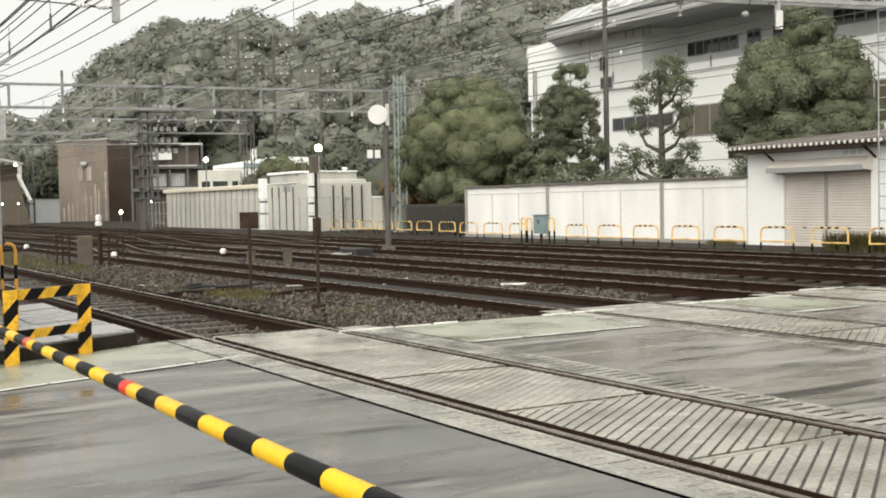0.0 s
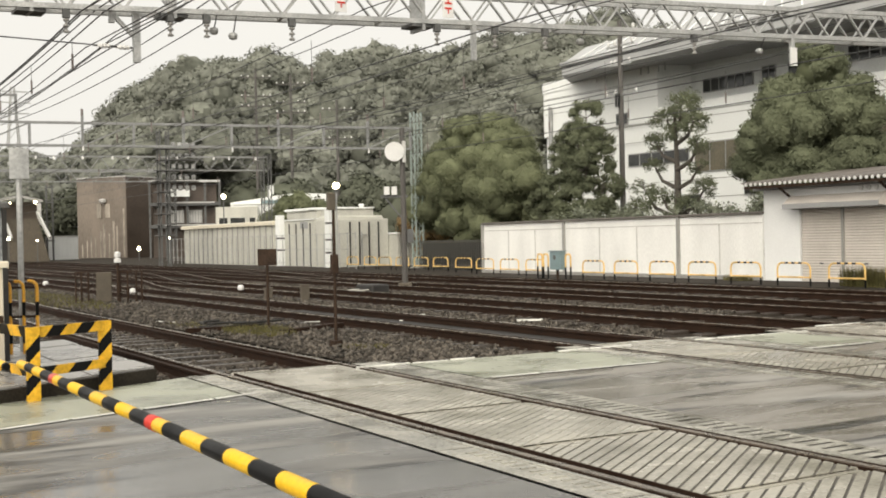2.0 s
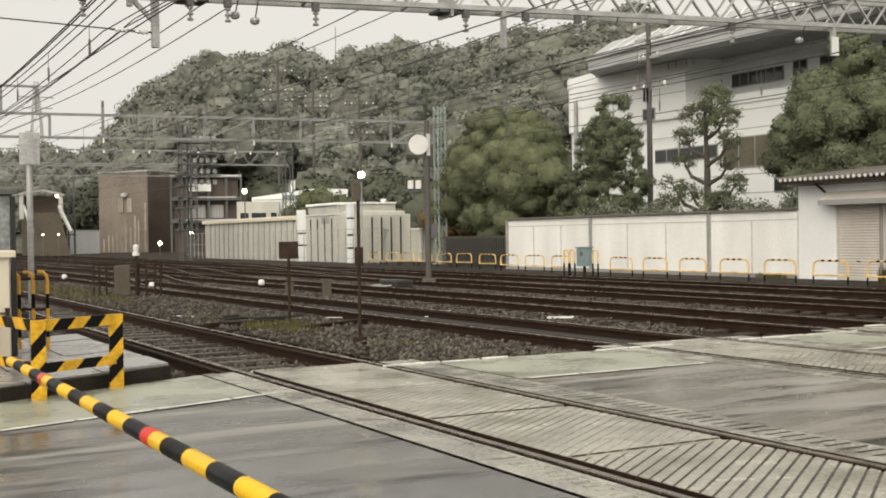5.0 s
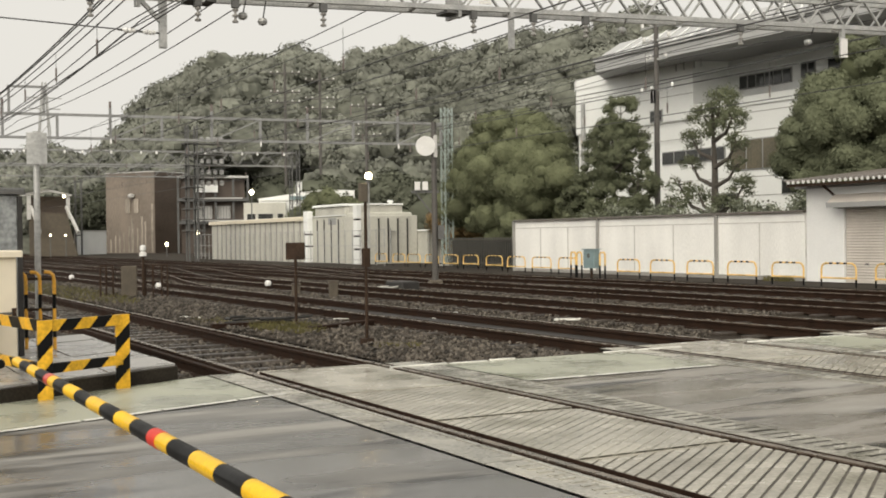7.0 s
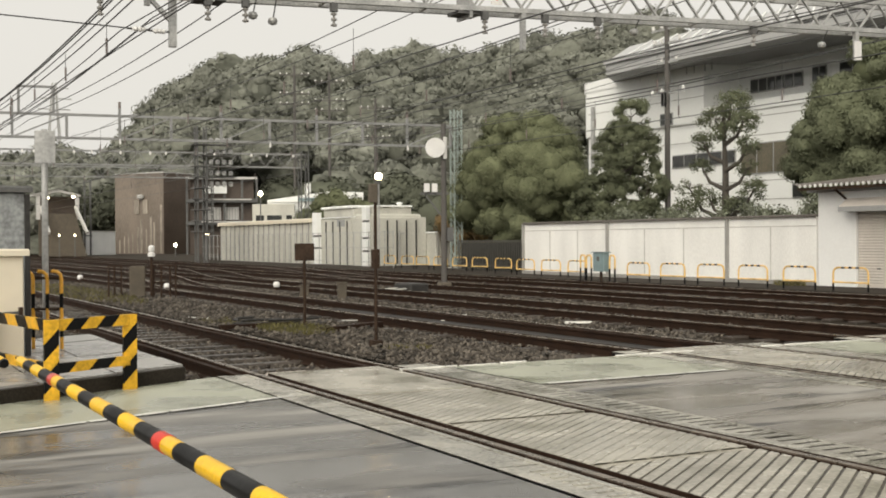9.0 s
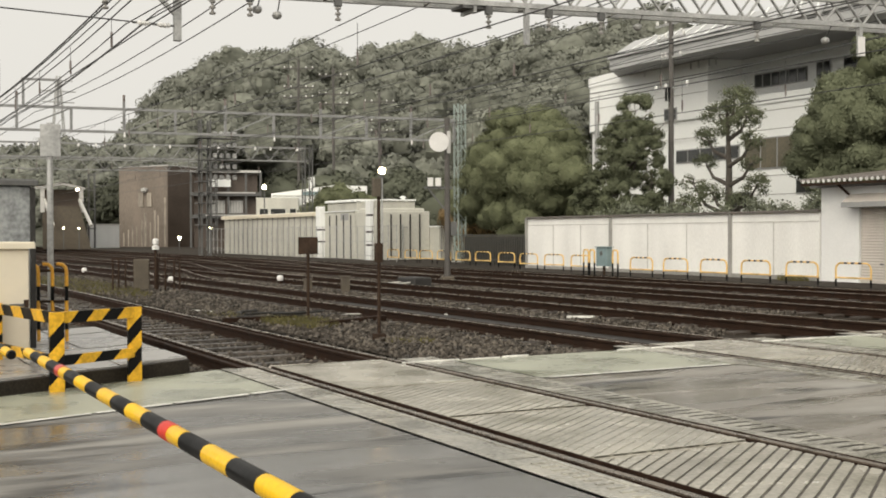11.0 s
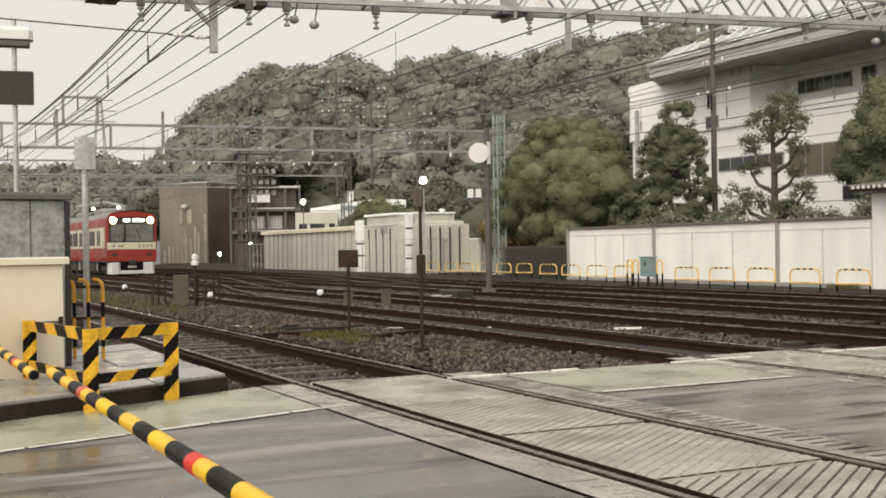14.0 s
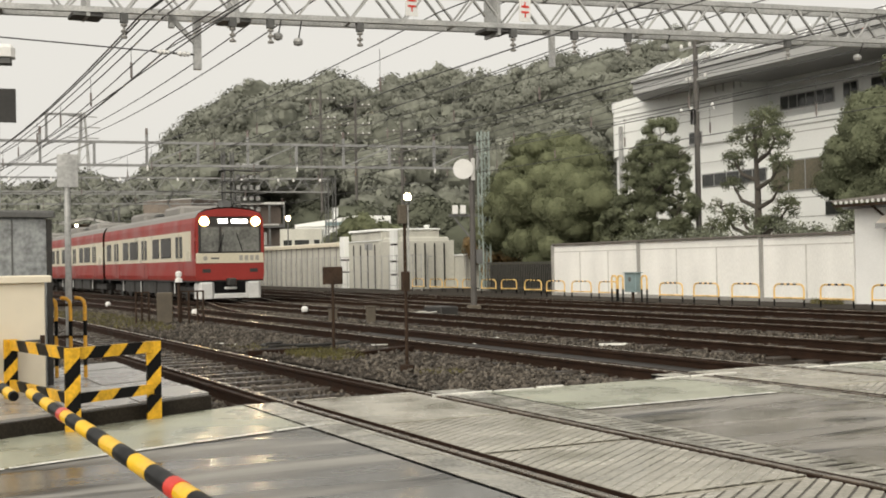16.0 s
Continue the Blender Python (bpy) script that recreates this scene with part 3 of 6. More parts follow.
            y0, y1 = line_edge(x) - 0.01, line_edge(x + step - 0.03) - 0.01
            l.quad((x, y0 - w, 0.004), (x + step - 0.03, y1 - w, 0.004), (x + step - 0.03, y1 + w, 0.004), (x, y0 + w, 0.004))
            part("edge_line", l, M["line"], road, "worn white edge line")
        x += step
    # pale kerb chips along the far edge
    x = 4.75
    while x < 16.0:
        step = rng.uniform(0.35, 0.8)
        if rng.random() < 0.72:
            k = Mesh()
            y = far_edge(x)
            k.box(x, x + step - 0.04, y - 0.005, y + 0.03, -0.05, 0.006 + rng.uniform(0, 0.008), bevel=0.004)
            part("edge_strip", k, M["line"], road, "chipped white edge strip")
        x += step
    return road


def build_panels():
    """Crossing panels: slabs between the rails with slanting grooves, ribbed strips outside them."""
    for n, c in enumerate(TRACKS[:4]):
        cross = thing("crossing_panels", "wet grooved concrete panels set between the rails", "crossing panel", "crossing panels", kind="structure")
        a, b = c - GAUGE + 0.135, c + GAUGE - 0.10
        far = far_edge(c)
        bed = Mesh().box(c - 1.3, c + 1.35, -6, far - 0.02, -0.2, -0.155)
        part("bedding", bed, M["pit"], cross, "dark bedding in the flange gaps")
        ends = [far, 9.6, 7.75, 5.9, 4.05, 2.2, 0.35, -1.5, -3.35, -5.2]
        for i in range(len(ends) - 1):
            y1, y0 = ends[i] - 0.012, ends[i + 1] + 0.012
            s, ribs = Mesh(), []
            s.box(a, b, y0, y1, -0.16, -0.014 if y1 < 9.7 else 0.0)
            if y1 < 9.7:
                pitch, lean = 0.105, 0.73
                k = y0 - lean * (b - a)
                while k < y1:
                    # a raised bar between two slanting grooves, cut to the panel
                    lo, hi = k + 0.012, k + pitch - 0.012
                    pts = [(a, lo), (b, lo + lean * (b - a)), (b, hi + lean * (b - a)), (a, hi)]
                    poly = clip(pts, y0 + 0.04, y1 - 0.04)
                    if len(poly) > 2:
                        rib = Mesh() if n < 2 and y1 > -1.6 else s
                        top = [(x, y, 0.0) for x, y in poly]
                        rib.quad(*top)
                        for q in range(len(top)):
                            r = (q + 1) % len(top)
                            rib.quad(top[q], (top[q][0], top[q][1], -0.016), (top[r][0], top[r][1], -0.016), top[r])
                        if rib is not s:
                            ribs.append(rib)
                    k += pitch
            slab = part("panel", s, M["panel"], cross)
            if y1 < 9.7:
                part("groove_dirt", Mesh().box(a + 0.006, b - 0.006, y0 + 0.04, y1 - 0.04, -0.012, -0.0025 if y0 > 5.8 else -0.006), M["groovesilt" if y0 > 5.8 else "groovedirt"], slab, "pale silty groove fill with painted wet sheen" if y0 > 5.8 else "dark dirt in the grooves")
            for rib in ribs:
                part("rib", rib, M["panel"], slab)
        for x in (a - 0.012, c + GAUGE + 0.078):
            part("edge_angle", Mesh().box(x, x + 0.012, -5, far - 0.03, -0.15, -0.003), M["rail"], cross, "rusty steel edge angle beside the rail")
        for x0, x1, ribs in ((c - GAUGE - 0.42, c - GAUGE - 0.09, n != 0), (c + GAUGE + 0.09, c + GAUGE + 0.52, True)):
            y = far - 0.02
            while y > -5:
                s = Mesh()
                y0 = y - 1.84
                base = Mesh().box(x0 + 0.004, x1 - 0.004, y0, y, -0.16, -0.0045)
                if not (ribs and y < 10.2):
                    s.box(x0, x1, y0, y, -0.03, -0.004)
                s.box(x0, x0 + 0.12, y0, y, -0.03, 0.0)
                s.box(x1 - 0.05, x1, y0, y, -0.03, 0.0)
                if ribs and y < 10.2:
                    k = y0 + 0.02
                    while k < y - 0.06:
                        s.box(x0 + 0.12, x1 - 0.05, k, k + 0.084, -0.03, -0.001)
                        k += 0.1314
                else:
                    s.box(x0 + 0.09, x1 - 0.07, y0 + 0.02, y - 0.02, -0.004, -0.001)
                    if y < 7.5:
                        k = y0 + 0.1
                        while k < y - 0.1:
                            s.box(x0 + 0.12, x1 - 0.1, k, k + 0.03, -0.003, 0.006)
                            k += 0.11
                part("ribbed_strip", s, M["rubber"], cross, "ribbed edge strip beside the rail")
                part("strip_bed", base, M["stripdirt"], cross, "dark dirt in the grooves of the edge strip")
                y = y0 - 0.015


def clip(pts, y0, y1):
    """Cuts a polygon in the plane to y0 <= y <= y1."""
    for lim, sign in ((y0, 1), (y1, -1)):
        out = []
        for i, p in enumerate(pts):
            q = pts[(i + 1) % len(pts)]
            ip, iq = sign * (p[1] - lim) >= 0, sign * (q[1] - lim) >= 0
            if ip:
                out.append(p)
            if ip != iq:
                t = (lim - p[1]) / (q[1] - p[1])
                out.append((p[0] + t * (q[0] - p[0]), lim))
        pts = out
        if len(pts) < 3:
            return []
    return pts


def rail_meshes(x, y0, y1):
    web, top = Mesh(), Mesh()
    prof = [(-0.065, -0.155), (0.065, -0.155), (0.065, -0.143), (0.012, -0.125), (0.012, -0.045), (0.033, -0.035), (0.033, -0.008), (-0.033, -0.008), (-0.033, -0.035), (-0.012, -0.045), (-0.012, -0.125), (-0.065, -0.143)]
    n = len(prof)
    for y in (y0, y1):
        web.v += [(x + a, y, b) for a, b in prof]
    web.f += [(k, (k + 1) % n, n + (k + 1) % n, n + k) for k in range(n)]
    web.f += [tuple(range(n - 1, -1, -1)), tuple(range(n, 2 * n))]
    top.box(x - 0.031, x + 0.031, y0, y1, -0.009, 0.0015)
    return web, top


def build_tracks():
    sl = Mesh().box(-1.15, 1.15, -0.11, 0.11, -0.12, 0.035, bevel=0.02).data("sleeper", M["sleeper"])
    for n, c in enumerate(TRACKS):
        track = thing("railway_track", "rust-brown rails on wet sleepers in ballast", "railway track", "railway tracks", kind="structure")
        for s in (-1, 1):
            web, top = rail_meshes(c + s * GAUGE, -30, 260)
            r = part("rail", web, M["rail"], track)
            part("rail_head", top, M["railtop"], r, "shiny wet running surface")
        if n < 2:
            for x in ((c - GAUGE - 0.15, c + GAUGE - 0.16) if n == 0 else (c - GAUGE + 0.16, c + GAUGE - 0.16)):
                web, top = rail_meshes(x, 11.75, 60)
                part("check_rail", web, M["rail"], track, "dark check rail beside the running rail")
        y, end = 11.9, (52, 40, 40, 34, 34)[n]
        rng = random.Random(n)
        while y < end:
            share("sleeper", sl, track, pose(c + rng.uniform(-0.03, 0.03), y, BED + rng.uniform(-0.012, 0.012), 0, 0, rng.uniform(-1, 1)))
            y += 0.64


def build_crossovers():
    """Turnout roads that lead from one track to the next."""
    for (xa, ya), (xb, yb) in (((4.8, 44), (9.75, 80)), ((9.75, 30), (13.5, 58)), ((13.5, 36), (17.55, 64)), ((17.55, 33), (21.5, 62)), ((13.5, 62), (9.75, 92))):
        t = thing("turnout_track", "dark crossover rails between two tracks", "railway track", "turnout tracks", kind="structure")
        pts = []
        for i in range(9):
            f = i / 8
            s = f * f * (3 - 2 * f)
            pts.append(Vector((xa + (xb - xa) * s, ya + (yb - ya) * f, 0)))
        for side in (-GAUGE, GAUGE):
            web, top = Mesh(), Mesh()
            for p, q in zip(pts, pts[1:]):
                o = Vector((side, 0, 0))
                web.bar(p + o + Vector((0, 0, -0.08)), q + o + Vector((0, 0, -0.08)), 0.07, 0.14)
                top.bar(p + o + Vector((0, 0, -0.004)), q + o + Vector((0, 0, -0.004)), 0.058, 0.01)
            r = part("rail", web, M["rail"], t)
            part("rail_head", top, M["railtop"], r, "shiny wet running surface")


def build_stones():
    """Loose ballast as real stones, thick near the crossing."""
    rng = np.random.default_rng(3)
    base = np.array([(1, 0, 0), (-1, 0, 0), (0, 1, 0), (0, -1, 0), (0, 0, 1), (0, 0, -1)], float)
    tri = np.array([(0, 2, 4), (2, 1, 4), (1, 3, 4), (3, 0, 4), (2, 0, 5), (1, 2, 5), (3, 1, 5), (0, 3, 5)])
    V, F = [], []
    n = 60000
    y = 11.3 + (rng.random(n) ** 1.7) * 34
    x = 2.2 + rng.random(n) ** 1.25 * 20.6
    keep = ~((x > 8.95) & (x < 10.55) & (y < 24)) & ~((x < 3.6) & (y < 16.5)) & (y > np.where(x < 3.9, 12.2, 11.55)) & (x < 4.5 + (y - 9) * 1.6)
    x, y = x[keep], y[keep]
    r = rng.uniform(0.015, 0.036, len(x)) * (1 + (y - 11) * 0.012)
    z = BED + rng.uniform(-0.012, 0.035, len(x)) + 0.05 * (np.abs(x - 7.3) < 1.1)
    for i in range(len(x)):
        q = Euler(rng.uniform(0, 6.3, 3)).to_matrix()
        sc = r[i] * rng.uniform(0.7, 1.3, 3)
        p = (base * sc) @ np.array(q) + (x[i], y[i], z[i])
        V.append(p)
        F.append(tri + 6 * i)
    m = Mesh()
    m.v = np.concatenate(V).tolist()
    m.f = np.concatenate(F).tolist()
    part("ballast", m, M["stone"], label="wet brown-grey ballast stones round the sleepers", kind="stuff")
    # dark slab for the black shadow between these rails, and their oil
    o = Mesh().box(9.05, 10.45, 11.72, 24.0, BED - 0.02, BED + 0.045)
    part("oily_bed", o, M["pit"], label="black bed between the rails, oil stains and painted shadow", kind="structure")
    # a low bank of ballast between the near tracks
    b = Mesh()
    b.quad((6.2, 11.6, BED), (8.5, 11.6, BED), (8.5, 60, BED), (6.2, 60, BED))
    b.v = [(x, y, BED + (0.045 if i in (0, 1, 2, 3) else 0)) for i, (x, y, z) in enumerate(b.v)]
    part("ballast_bank", b, M["ground"], label="low gravel bank between two tracks", kind="structure")


def blades(name, cx, cy, rx, ry, n, h, seed, z=BED, mat="grass", label=""):
    rng = random.Random(seed)
    g = Mesh()
    for _ in range(n):
        a, r = rng.uniform(0, 6.28), math.sqrt(rng.random())
        x, y = cx + rx * r * math.cos(a), cy + ry * r * math.sin(a)
        t, k, l = rng.uniform(0, 6.28), rng.uniform(0.5, 1.0) * h, rng.uniform(-0.6, 0.6) * h
        u, w = math.cos(t) * 0.006, math.sin(t) * 0.006
        g.quad((x - u, y - w, z), (x + u, y + w, z), (x + u + l * 0.4, y + w + l * 0.2, z + k * 0.7), (x + l * 0.8, y + l * 0.5, z + k))
    return part(name, g, M[mat], label=label, kind="stuff")


# ---- the yard wall, the shed and the white building ----
def build_wall():
    X = 25.3
    wall = thing("wall_yard", "white rendered yard wall in panels under a dark capping", "wall", kind="structure")
    for y0, y1 in ((24.55, 28.2), (28.3, 34.5), (34.6, 40.2)):
        s = Mesh().box(X, X + 0.22, y0, y1, 0, 1.98)
        w = part("wall_section", s, M["wall"], wall)
        part("capping", Mesh().box(X - 0.09, X + 0.32, y0 - 0.03, y1 + 0.03, 1.98, 2.05, bevel=0.02), M["capping"], w, "dark brown wall capping")
        part("ledge", Mesh().box(X - 0.012, X - 0.002, y0, y1, 1.70, 1.73), M["seam"], w)
        k = y0 + 0.1
        cols = 2 if y1 - y0 < 4 else 3
        for i in range(1, cols):
            y = y0 + (y1 - y0) * i / cols
            part("pilaster", Mesh().box(X - 0.006, X, y - 0.03, y + 0.03, 0, 1.7), M["seam"], w)
        part("plinth", Mesh().box(X - 0.04, X, y0, y1, 0, 0.12), M["groove"], w)
    for y in (28.25, 34.55, 40.25):
        part("joint_post", Mesh().box(X - 0.06, X + 0.2, y - 0.07, y + 0.07, 0, 2.0), M["groove"], wall, "grey joint post between wall sections")


def build_shed():
    X = 25.3
    shed = thing("shed", "white boarded shed with beige double doors and corrugated canopy", "shed")
    for x, y0, y1, z0, z1 in ((0.02, 23.13, 24.5, 0, 2.76), (0.02, 14.0, 20.08, 0, 2.84), (0.02, 20.08, 23.13, 2.17, 2.76), (0.3, 20.08, 23.13, 0, 2.17)):
        part("wall", Mesh().box(X + x, X + 4, y0, y1, z0, z1), M["shedwhite"], shed)
    for y0, y1 in ((20.1, 21.57), (21.65, 23.11)):
        d = Mesh()
        n = 27
        for k in range(n):
            z = 0.03 + 2.1 * k / n
            h = 2.1 / n
            d.quad((X + 0.10, y0, z), (X + 0.10, y1, z), (X + 0.082, y1, z + h * 0.5), (X + 0.082, y0, z + h * 0.5))
            d.quad((X + 0.082, y0, z + h * 0.5), (X + 0.082, y1, z + h * 0.5), (X + 0.10, y1, z + h), (X + 0.10, y0, z + h))
        sh = part("shutter", d, M["door"], shed, "beige slatted roller shutter")
        part("bottom_bar", Mesh().box(X + 0.07, X + 0.12, y0, y1, 0.0, 0.08), M["door"], sh)
        part("handle", Mesh().box(X + 0.06, X + 0.08, (y0 + y1) / 2 - 0.06, (y0 + y1) / 2 + 0.06, 0.5, 0.54), M["steel"], sh)
    part("centre_post", Mesh().box(X + 0.04, X + 0.12, 21.57, 21.65, 0, 2.14), M["groove"], shed, "grey post between the shutters")
    hood, under = Mesh(), Mesh()
    y0, y1 = 20.0, 23.35
    prof = [(0.02, 2.46), (-0.12, 2.44), (-0.40, 2.22), (-0.40, 2.12)]
    for (a, z), (b, w) in zip(prof, prof[1:]):
        hood.quad((X + a, y0, z), (X + a, y1, z), (X + b, y1, w), (X + b, y0, w))
    for y in (y0, y1):
        hood.quad(*[(X + a, y, z) for a, z in prof], (X + 0.02, y, 2.06))
    under.quad((X - 0.40, y0, 2.12), (X - 0.40, y1, 2.12), (X + 0.02, y1, 2.06), (X + 0.02, y0, 2.06))
    part("shutter_hood", hood, M["door"], shed, "beige sheet box over the shutters")
    part("hood_lip", Mesh().box(X - 0.43, X - 0.40, y0, y1, 2.08, 2.22), M["soffit"], shed, "grey lip of the shutter box")
    part("hood_base", under, M["soffit"], shed)
    for k in range(29):
        y = 19.2 + 0.19 * (k + 0.25)
        part("end_cap", Mesh().rod((X - 0.625, y, 2.828), (X - 0.60, y, 2.828), 0.052, sides=8), M["porcelain"], shed, "white end of a roof ridge")
    # corrugated canopy, wavy across its width
    r = Mesh()
    n = 150
    y0, y1 = 19.2, 24.8
    for layer in (0, 0.012):
        for i in range(n + 1):
            y = y0 + (y1 - y0) * i / n
            w = 0.028 * math.sin(2 * math.pi * (y - y0) / 0.19)
            r.v += [(X - 0.62, y, 2.86 + w + layer), (X + 4.2, y, 3.35 + w + layer)]
    k = 2 * (n + 1)
    for i in range(n):
        r.f += [(2 * i, 2 * i + 1, 2 * i + 3, 2 * i + 2), (k + 2 * i, k + 2 * i + 2, k + 2 * i + 3, k + 2 * i + 1), (2 * i, 2 * i + 2, k + 2 * i + 2, k + 2 * i)]
    part("roof", r, M["roofing"], shed, "brown corrugated roof sheet")
    part("roof_beam", Mesh().box(X - 0.58, X - 0.5, 19.3, 24.7, 2.70, 2.78), M["rust"], shed)
    part("fascia", Mesh().box(X - 0.02, X + 0.018, 19.3, 24.9, 2.66, 2.8), M["soffit"], shed)
    for y in (19.9, 23.4):
        part("bracket", Mesh().bar((X, y, 2.4), (X - 0.54, y, 2.74), 0.05, 0.05), M["rust"], shed, "brown roof bracket")
    for i, y in enumerate((20.4, 20.65, 20.9)):
        part("vent", Mesh().rod((X - 0.02, y, 2.58), (X + 0.02, y, 2.58), 0.07), M["porcelain"], shed)


def windows(house, X, y0, y1, z0, z1, panes, mat="glass"):
    w = part("window", Mesh().box(X - 0.06, X + 0.2, y0, y1, z0, z1), M["soffit"], house, "dark framed strip window")
    step = (y1 - y0) / panes
    for i in range(panes):
        part("pane", Mesh().box(X - 0.085, X - 0.062, y0 + i * step + 0.05, y0 + (i + 1) * step - 0.05, z0 + 0.06, z1 - 0.06), M[mat], w)


def build_office():
    X = 40.0
    house = thing("office_building", "white modern office building under a sweeping grey roof", "building")
    # lower white block with a rounded end, and the set-back upper floor
    b = Mesh()
    ring = [(X, 10), (X, 56.2), (X + 0.25, 56.8), (X + 0.8, 57.1), (X + 22, 57.1), (X + 22, 10)]
    n = len(ring)
    z1 = 7.55
    b.v = [(x, y, 0) for x, y in ring] + [(x, y, z1) for x, y in ring]
    b.f = [(k, (k + 1) % n, n + (k + 1) % n, n + k) for k in range(n)] + [tuple(range(n, 2 * n))]
    part("lower_wall", b, M["bwhite"], house)
    e = Mesh()
    ring = [(X - 0.15, 46.2), (X - 0.15, 56.4), (X + 0.2, 57.0), (X + 0.9, 57.3), (X + 14, 57.3), (X + 14, 46.2)]
    e.v = [(x, y, 7.3) for x, y in ring] + [(x, y, 10.32) for x, y in ring]
    e.f = [(k, (k + 1) % n, n + (k + 1) % n, n + k) for k in range(n)] + [tuple(range(n, 2 * n))]
    part("stair_wall", e, M["bwhite"], house, "taller white end block with rounded corner")
    q = Mesh()
    ring = [(X - 0.2, 51.3), (X - 0.2, 56.4), (X + 0.15, 57.05), (X + 0.9, 57.35), (X + 6, 57.35), (X + 6, 52.5)]
    q.v = [(x, y, 9.9) for x, y in ring] + [(x, y, 10.5) for x, y in ring]
    q.f = [(k, (k + 1) % n, n + (k + 1) % n, n + k) for k in range(n)] + [tuple(range(n, 2 * n))]
    part("end_parapet", q, M["bwhite"], house, "white rounded end parapet")
    part("upper_wall", Mesh().box(X + 2.2, X + 20, 10, 46.2, 7.5, 10.35), M["upper"], house, "grey upper storey wall")
    part("parapet", Mesh().box(X - 0.1, X + 0.5, 10, 46.2, 7.55, 8.0), M["bwhite"], house)
    # facing joints
    for z in (1.6, 3.2, 4.1, 6.3, 7.2):
        part("facing_joint", Mesh().box(X - 0.012, X, 10, 46.2, z, z + 0.035), M["groove"], house)
    for z in (8.6, 9.5, 6.3, 7.2, 4.1):
        part("facing_joint", Mesh().box(X - 0.165, X - 0.15, 46.2, 56.3, z, z + 0.03), M["groove"], house)
    windows(house, X, 44.0, 48.8, 5.05, 5.75, 5)
    windows(house, X, 39.2, 43.6, 4.45, 5.95, 4, "amberglass")
    windows(house, X, 29.2, 34.4, 4.4, 6.15, 4, "amberglass")
    windows(house, X, 22.0, 26.4, 4.4, 6.15, 4, "amberglass")
    windows(house, X, 43.2, 45.0, 2.6, 3.4, 2)
    windows(house, X, 39.0, 40.2, 3.2, 3.9, 1)
    windows(house, X - 0.15, 48.6, 49.6, 7.35, 8.0, 1)
    windows(house, X + 2.2, 41.7, 45.3, 8.72, 9.45, 6)
    windows(house, X + 2.2, 40.2, 41.1, 8.8, 9.55, 2)
    windows(house, X + 2.2, 37.0, 39.4, 8.8, 9.55, 3)
    windows(house, X + 2.2, 32.8, 35.8, 9.0, 9.75, 5)
    windows(house, X + 2.2, 27.0, 31.0, 9.0, 9.75, 5)
    part("pier", Mesh().box(X - 0.1, X + 1.0, 27.2, 28.2, 0, 9.6), M["bwhite"], house)
    part("downpipe", Mesh().rod((X - 0.3, 55.6, 0), (X - 0.3, 55.6, 9), 0.12), M["galv"], house)
    # the sweeping roof: a long slope facing the tracks over a deep overhang
    r = Mesh()
    pts = [(-2.8, 50.9, 10.75), (5.0, 59.0, 13.4), (14, 59.0, 13.1), (14, 8, 13.1), (5.0, 8, 13.4), (-2.8, 8, 10.75)]
    low = [(-2.8, 50.9, 10.08), (2.2, 56.2, 10.35), (14, 59.0, 10.35), (14, 8, 10.35), (2.2, 8, 10.35), (-2.8, 8, 10.08)]
    r.v = [(X + x, y, z) for x, y, z in pts + low]
    r.f = [(5, 4, 1, 0), (4, 3, 2, 1)] + [(k, (k + 1) % 6, 6 + (k + 1) % 6, 6 + k) for k in range(6)]
    part("roof", r, M["bgrey"], house, "sweeping grey metal roof slope")
    s = Mesh()
    s.quad(*[(X + x, y, z - 0.01) for x, y, z in (low[0], low[1], low[4], low[5])])
    s.quad(*[(X + x, y, z - 0.01) for x, y, z in (low[1], low[2], low[3], low[4])])
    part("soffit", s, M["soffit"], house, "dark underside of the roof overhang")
    part("gutter", Mesh().box(X - 2.95, X - 2.8, 8, 50.9, 10.62, 10.80), M["bgrey"], house)
    seams = Mesh()
    for k in range(34):
        y = 49.5 - k * 1.2
        seams.bar((X - 2.75, y, 10.80), (X + 4.9, min(y + 7.2, 58.5), 13.42), 0.08, 0.06)
    part("roof_seams", seams, M["bwhite"], house, "pale standing seams on the roof")
    for y in (45.3, 45.8, 46.6, 47.2):
        part("roof_rail", Mesh().rod((X - 0.4, y, 9.8), (X - 0.4, y, 11.2), 0.04), M["galv"], house)


# ---- trees and the wooded hill ----
def build_tree(name, label, x, y, h, crowns, leaves, size, mat, trunk=0.14, seed=1, inner=0.55, body=0.86, clumps=30, clump=0.34, flat=0.3):
    t = thing(name, label, "tree", m=pose(x, y, 0))
    w = Mesh()
    w.rod((0, 0, -0.1), (0.06, 0.03, h * 0.55), trunk, trunk * 0.6)
    w.rod((0.06, 0.03, h * 0.55), (-0.04, 0.05, h * 0.92), trunk * 0.6, trunk * 0.18)
    for cx, cy, cz, rx, ry, rz in crowns:
        low = max(h * 0.18, min(cz - rz * 0.5 - 0.55 * abs(cy), h * 0.8))
        elbow = (cx * 0.6, cy * 0.65, low + (cz - low) * 0.35)
        w.rod((0.03, 0.02, low), elbow, trunk * 0.5, trunk * 0.34, sides=7)
        w.rod(elbow, (cx, cy, cz), trunk * 0.34, trunk * 0.14, sides=6)
        rng = random.Random(int(cx * 100 + cz * 10))
        for _ in range(5):
            d = Vector((rng.uniform(-1, 1) * rx, rng.uniform(-1, 1) * ry, rng.uniform(-0.5, 1) * rz)) * 0.75
            w.rod((cx, cy, cz), (cx + d.x, cy + d.y, cz + d.z), trunk * 0.12, 0.008, sides=5)
    part("trunk", w, M["bark"], t, smooth=True)
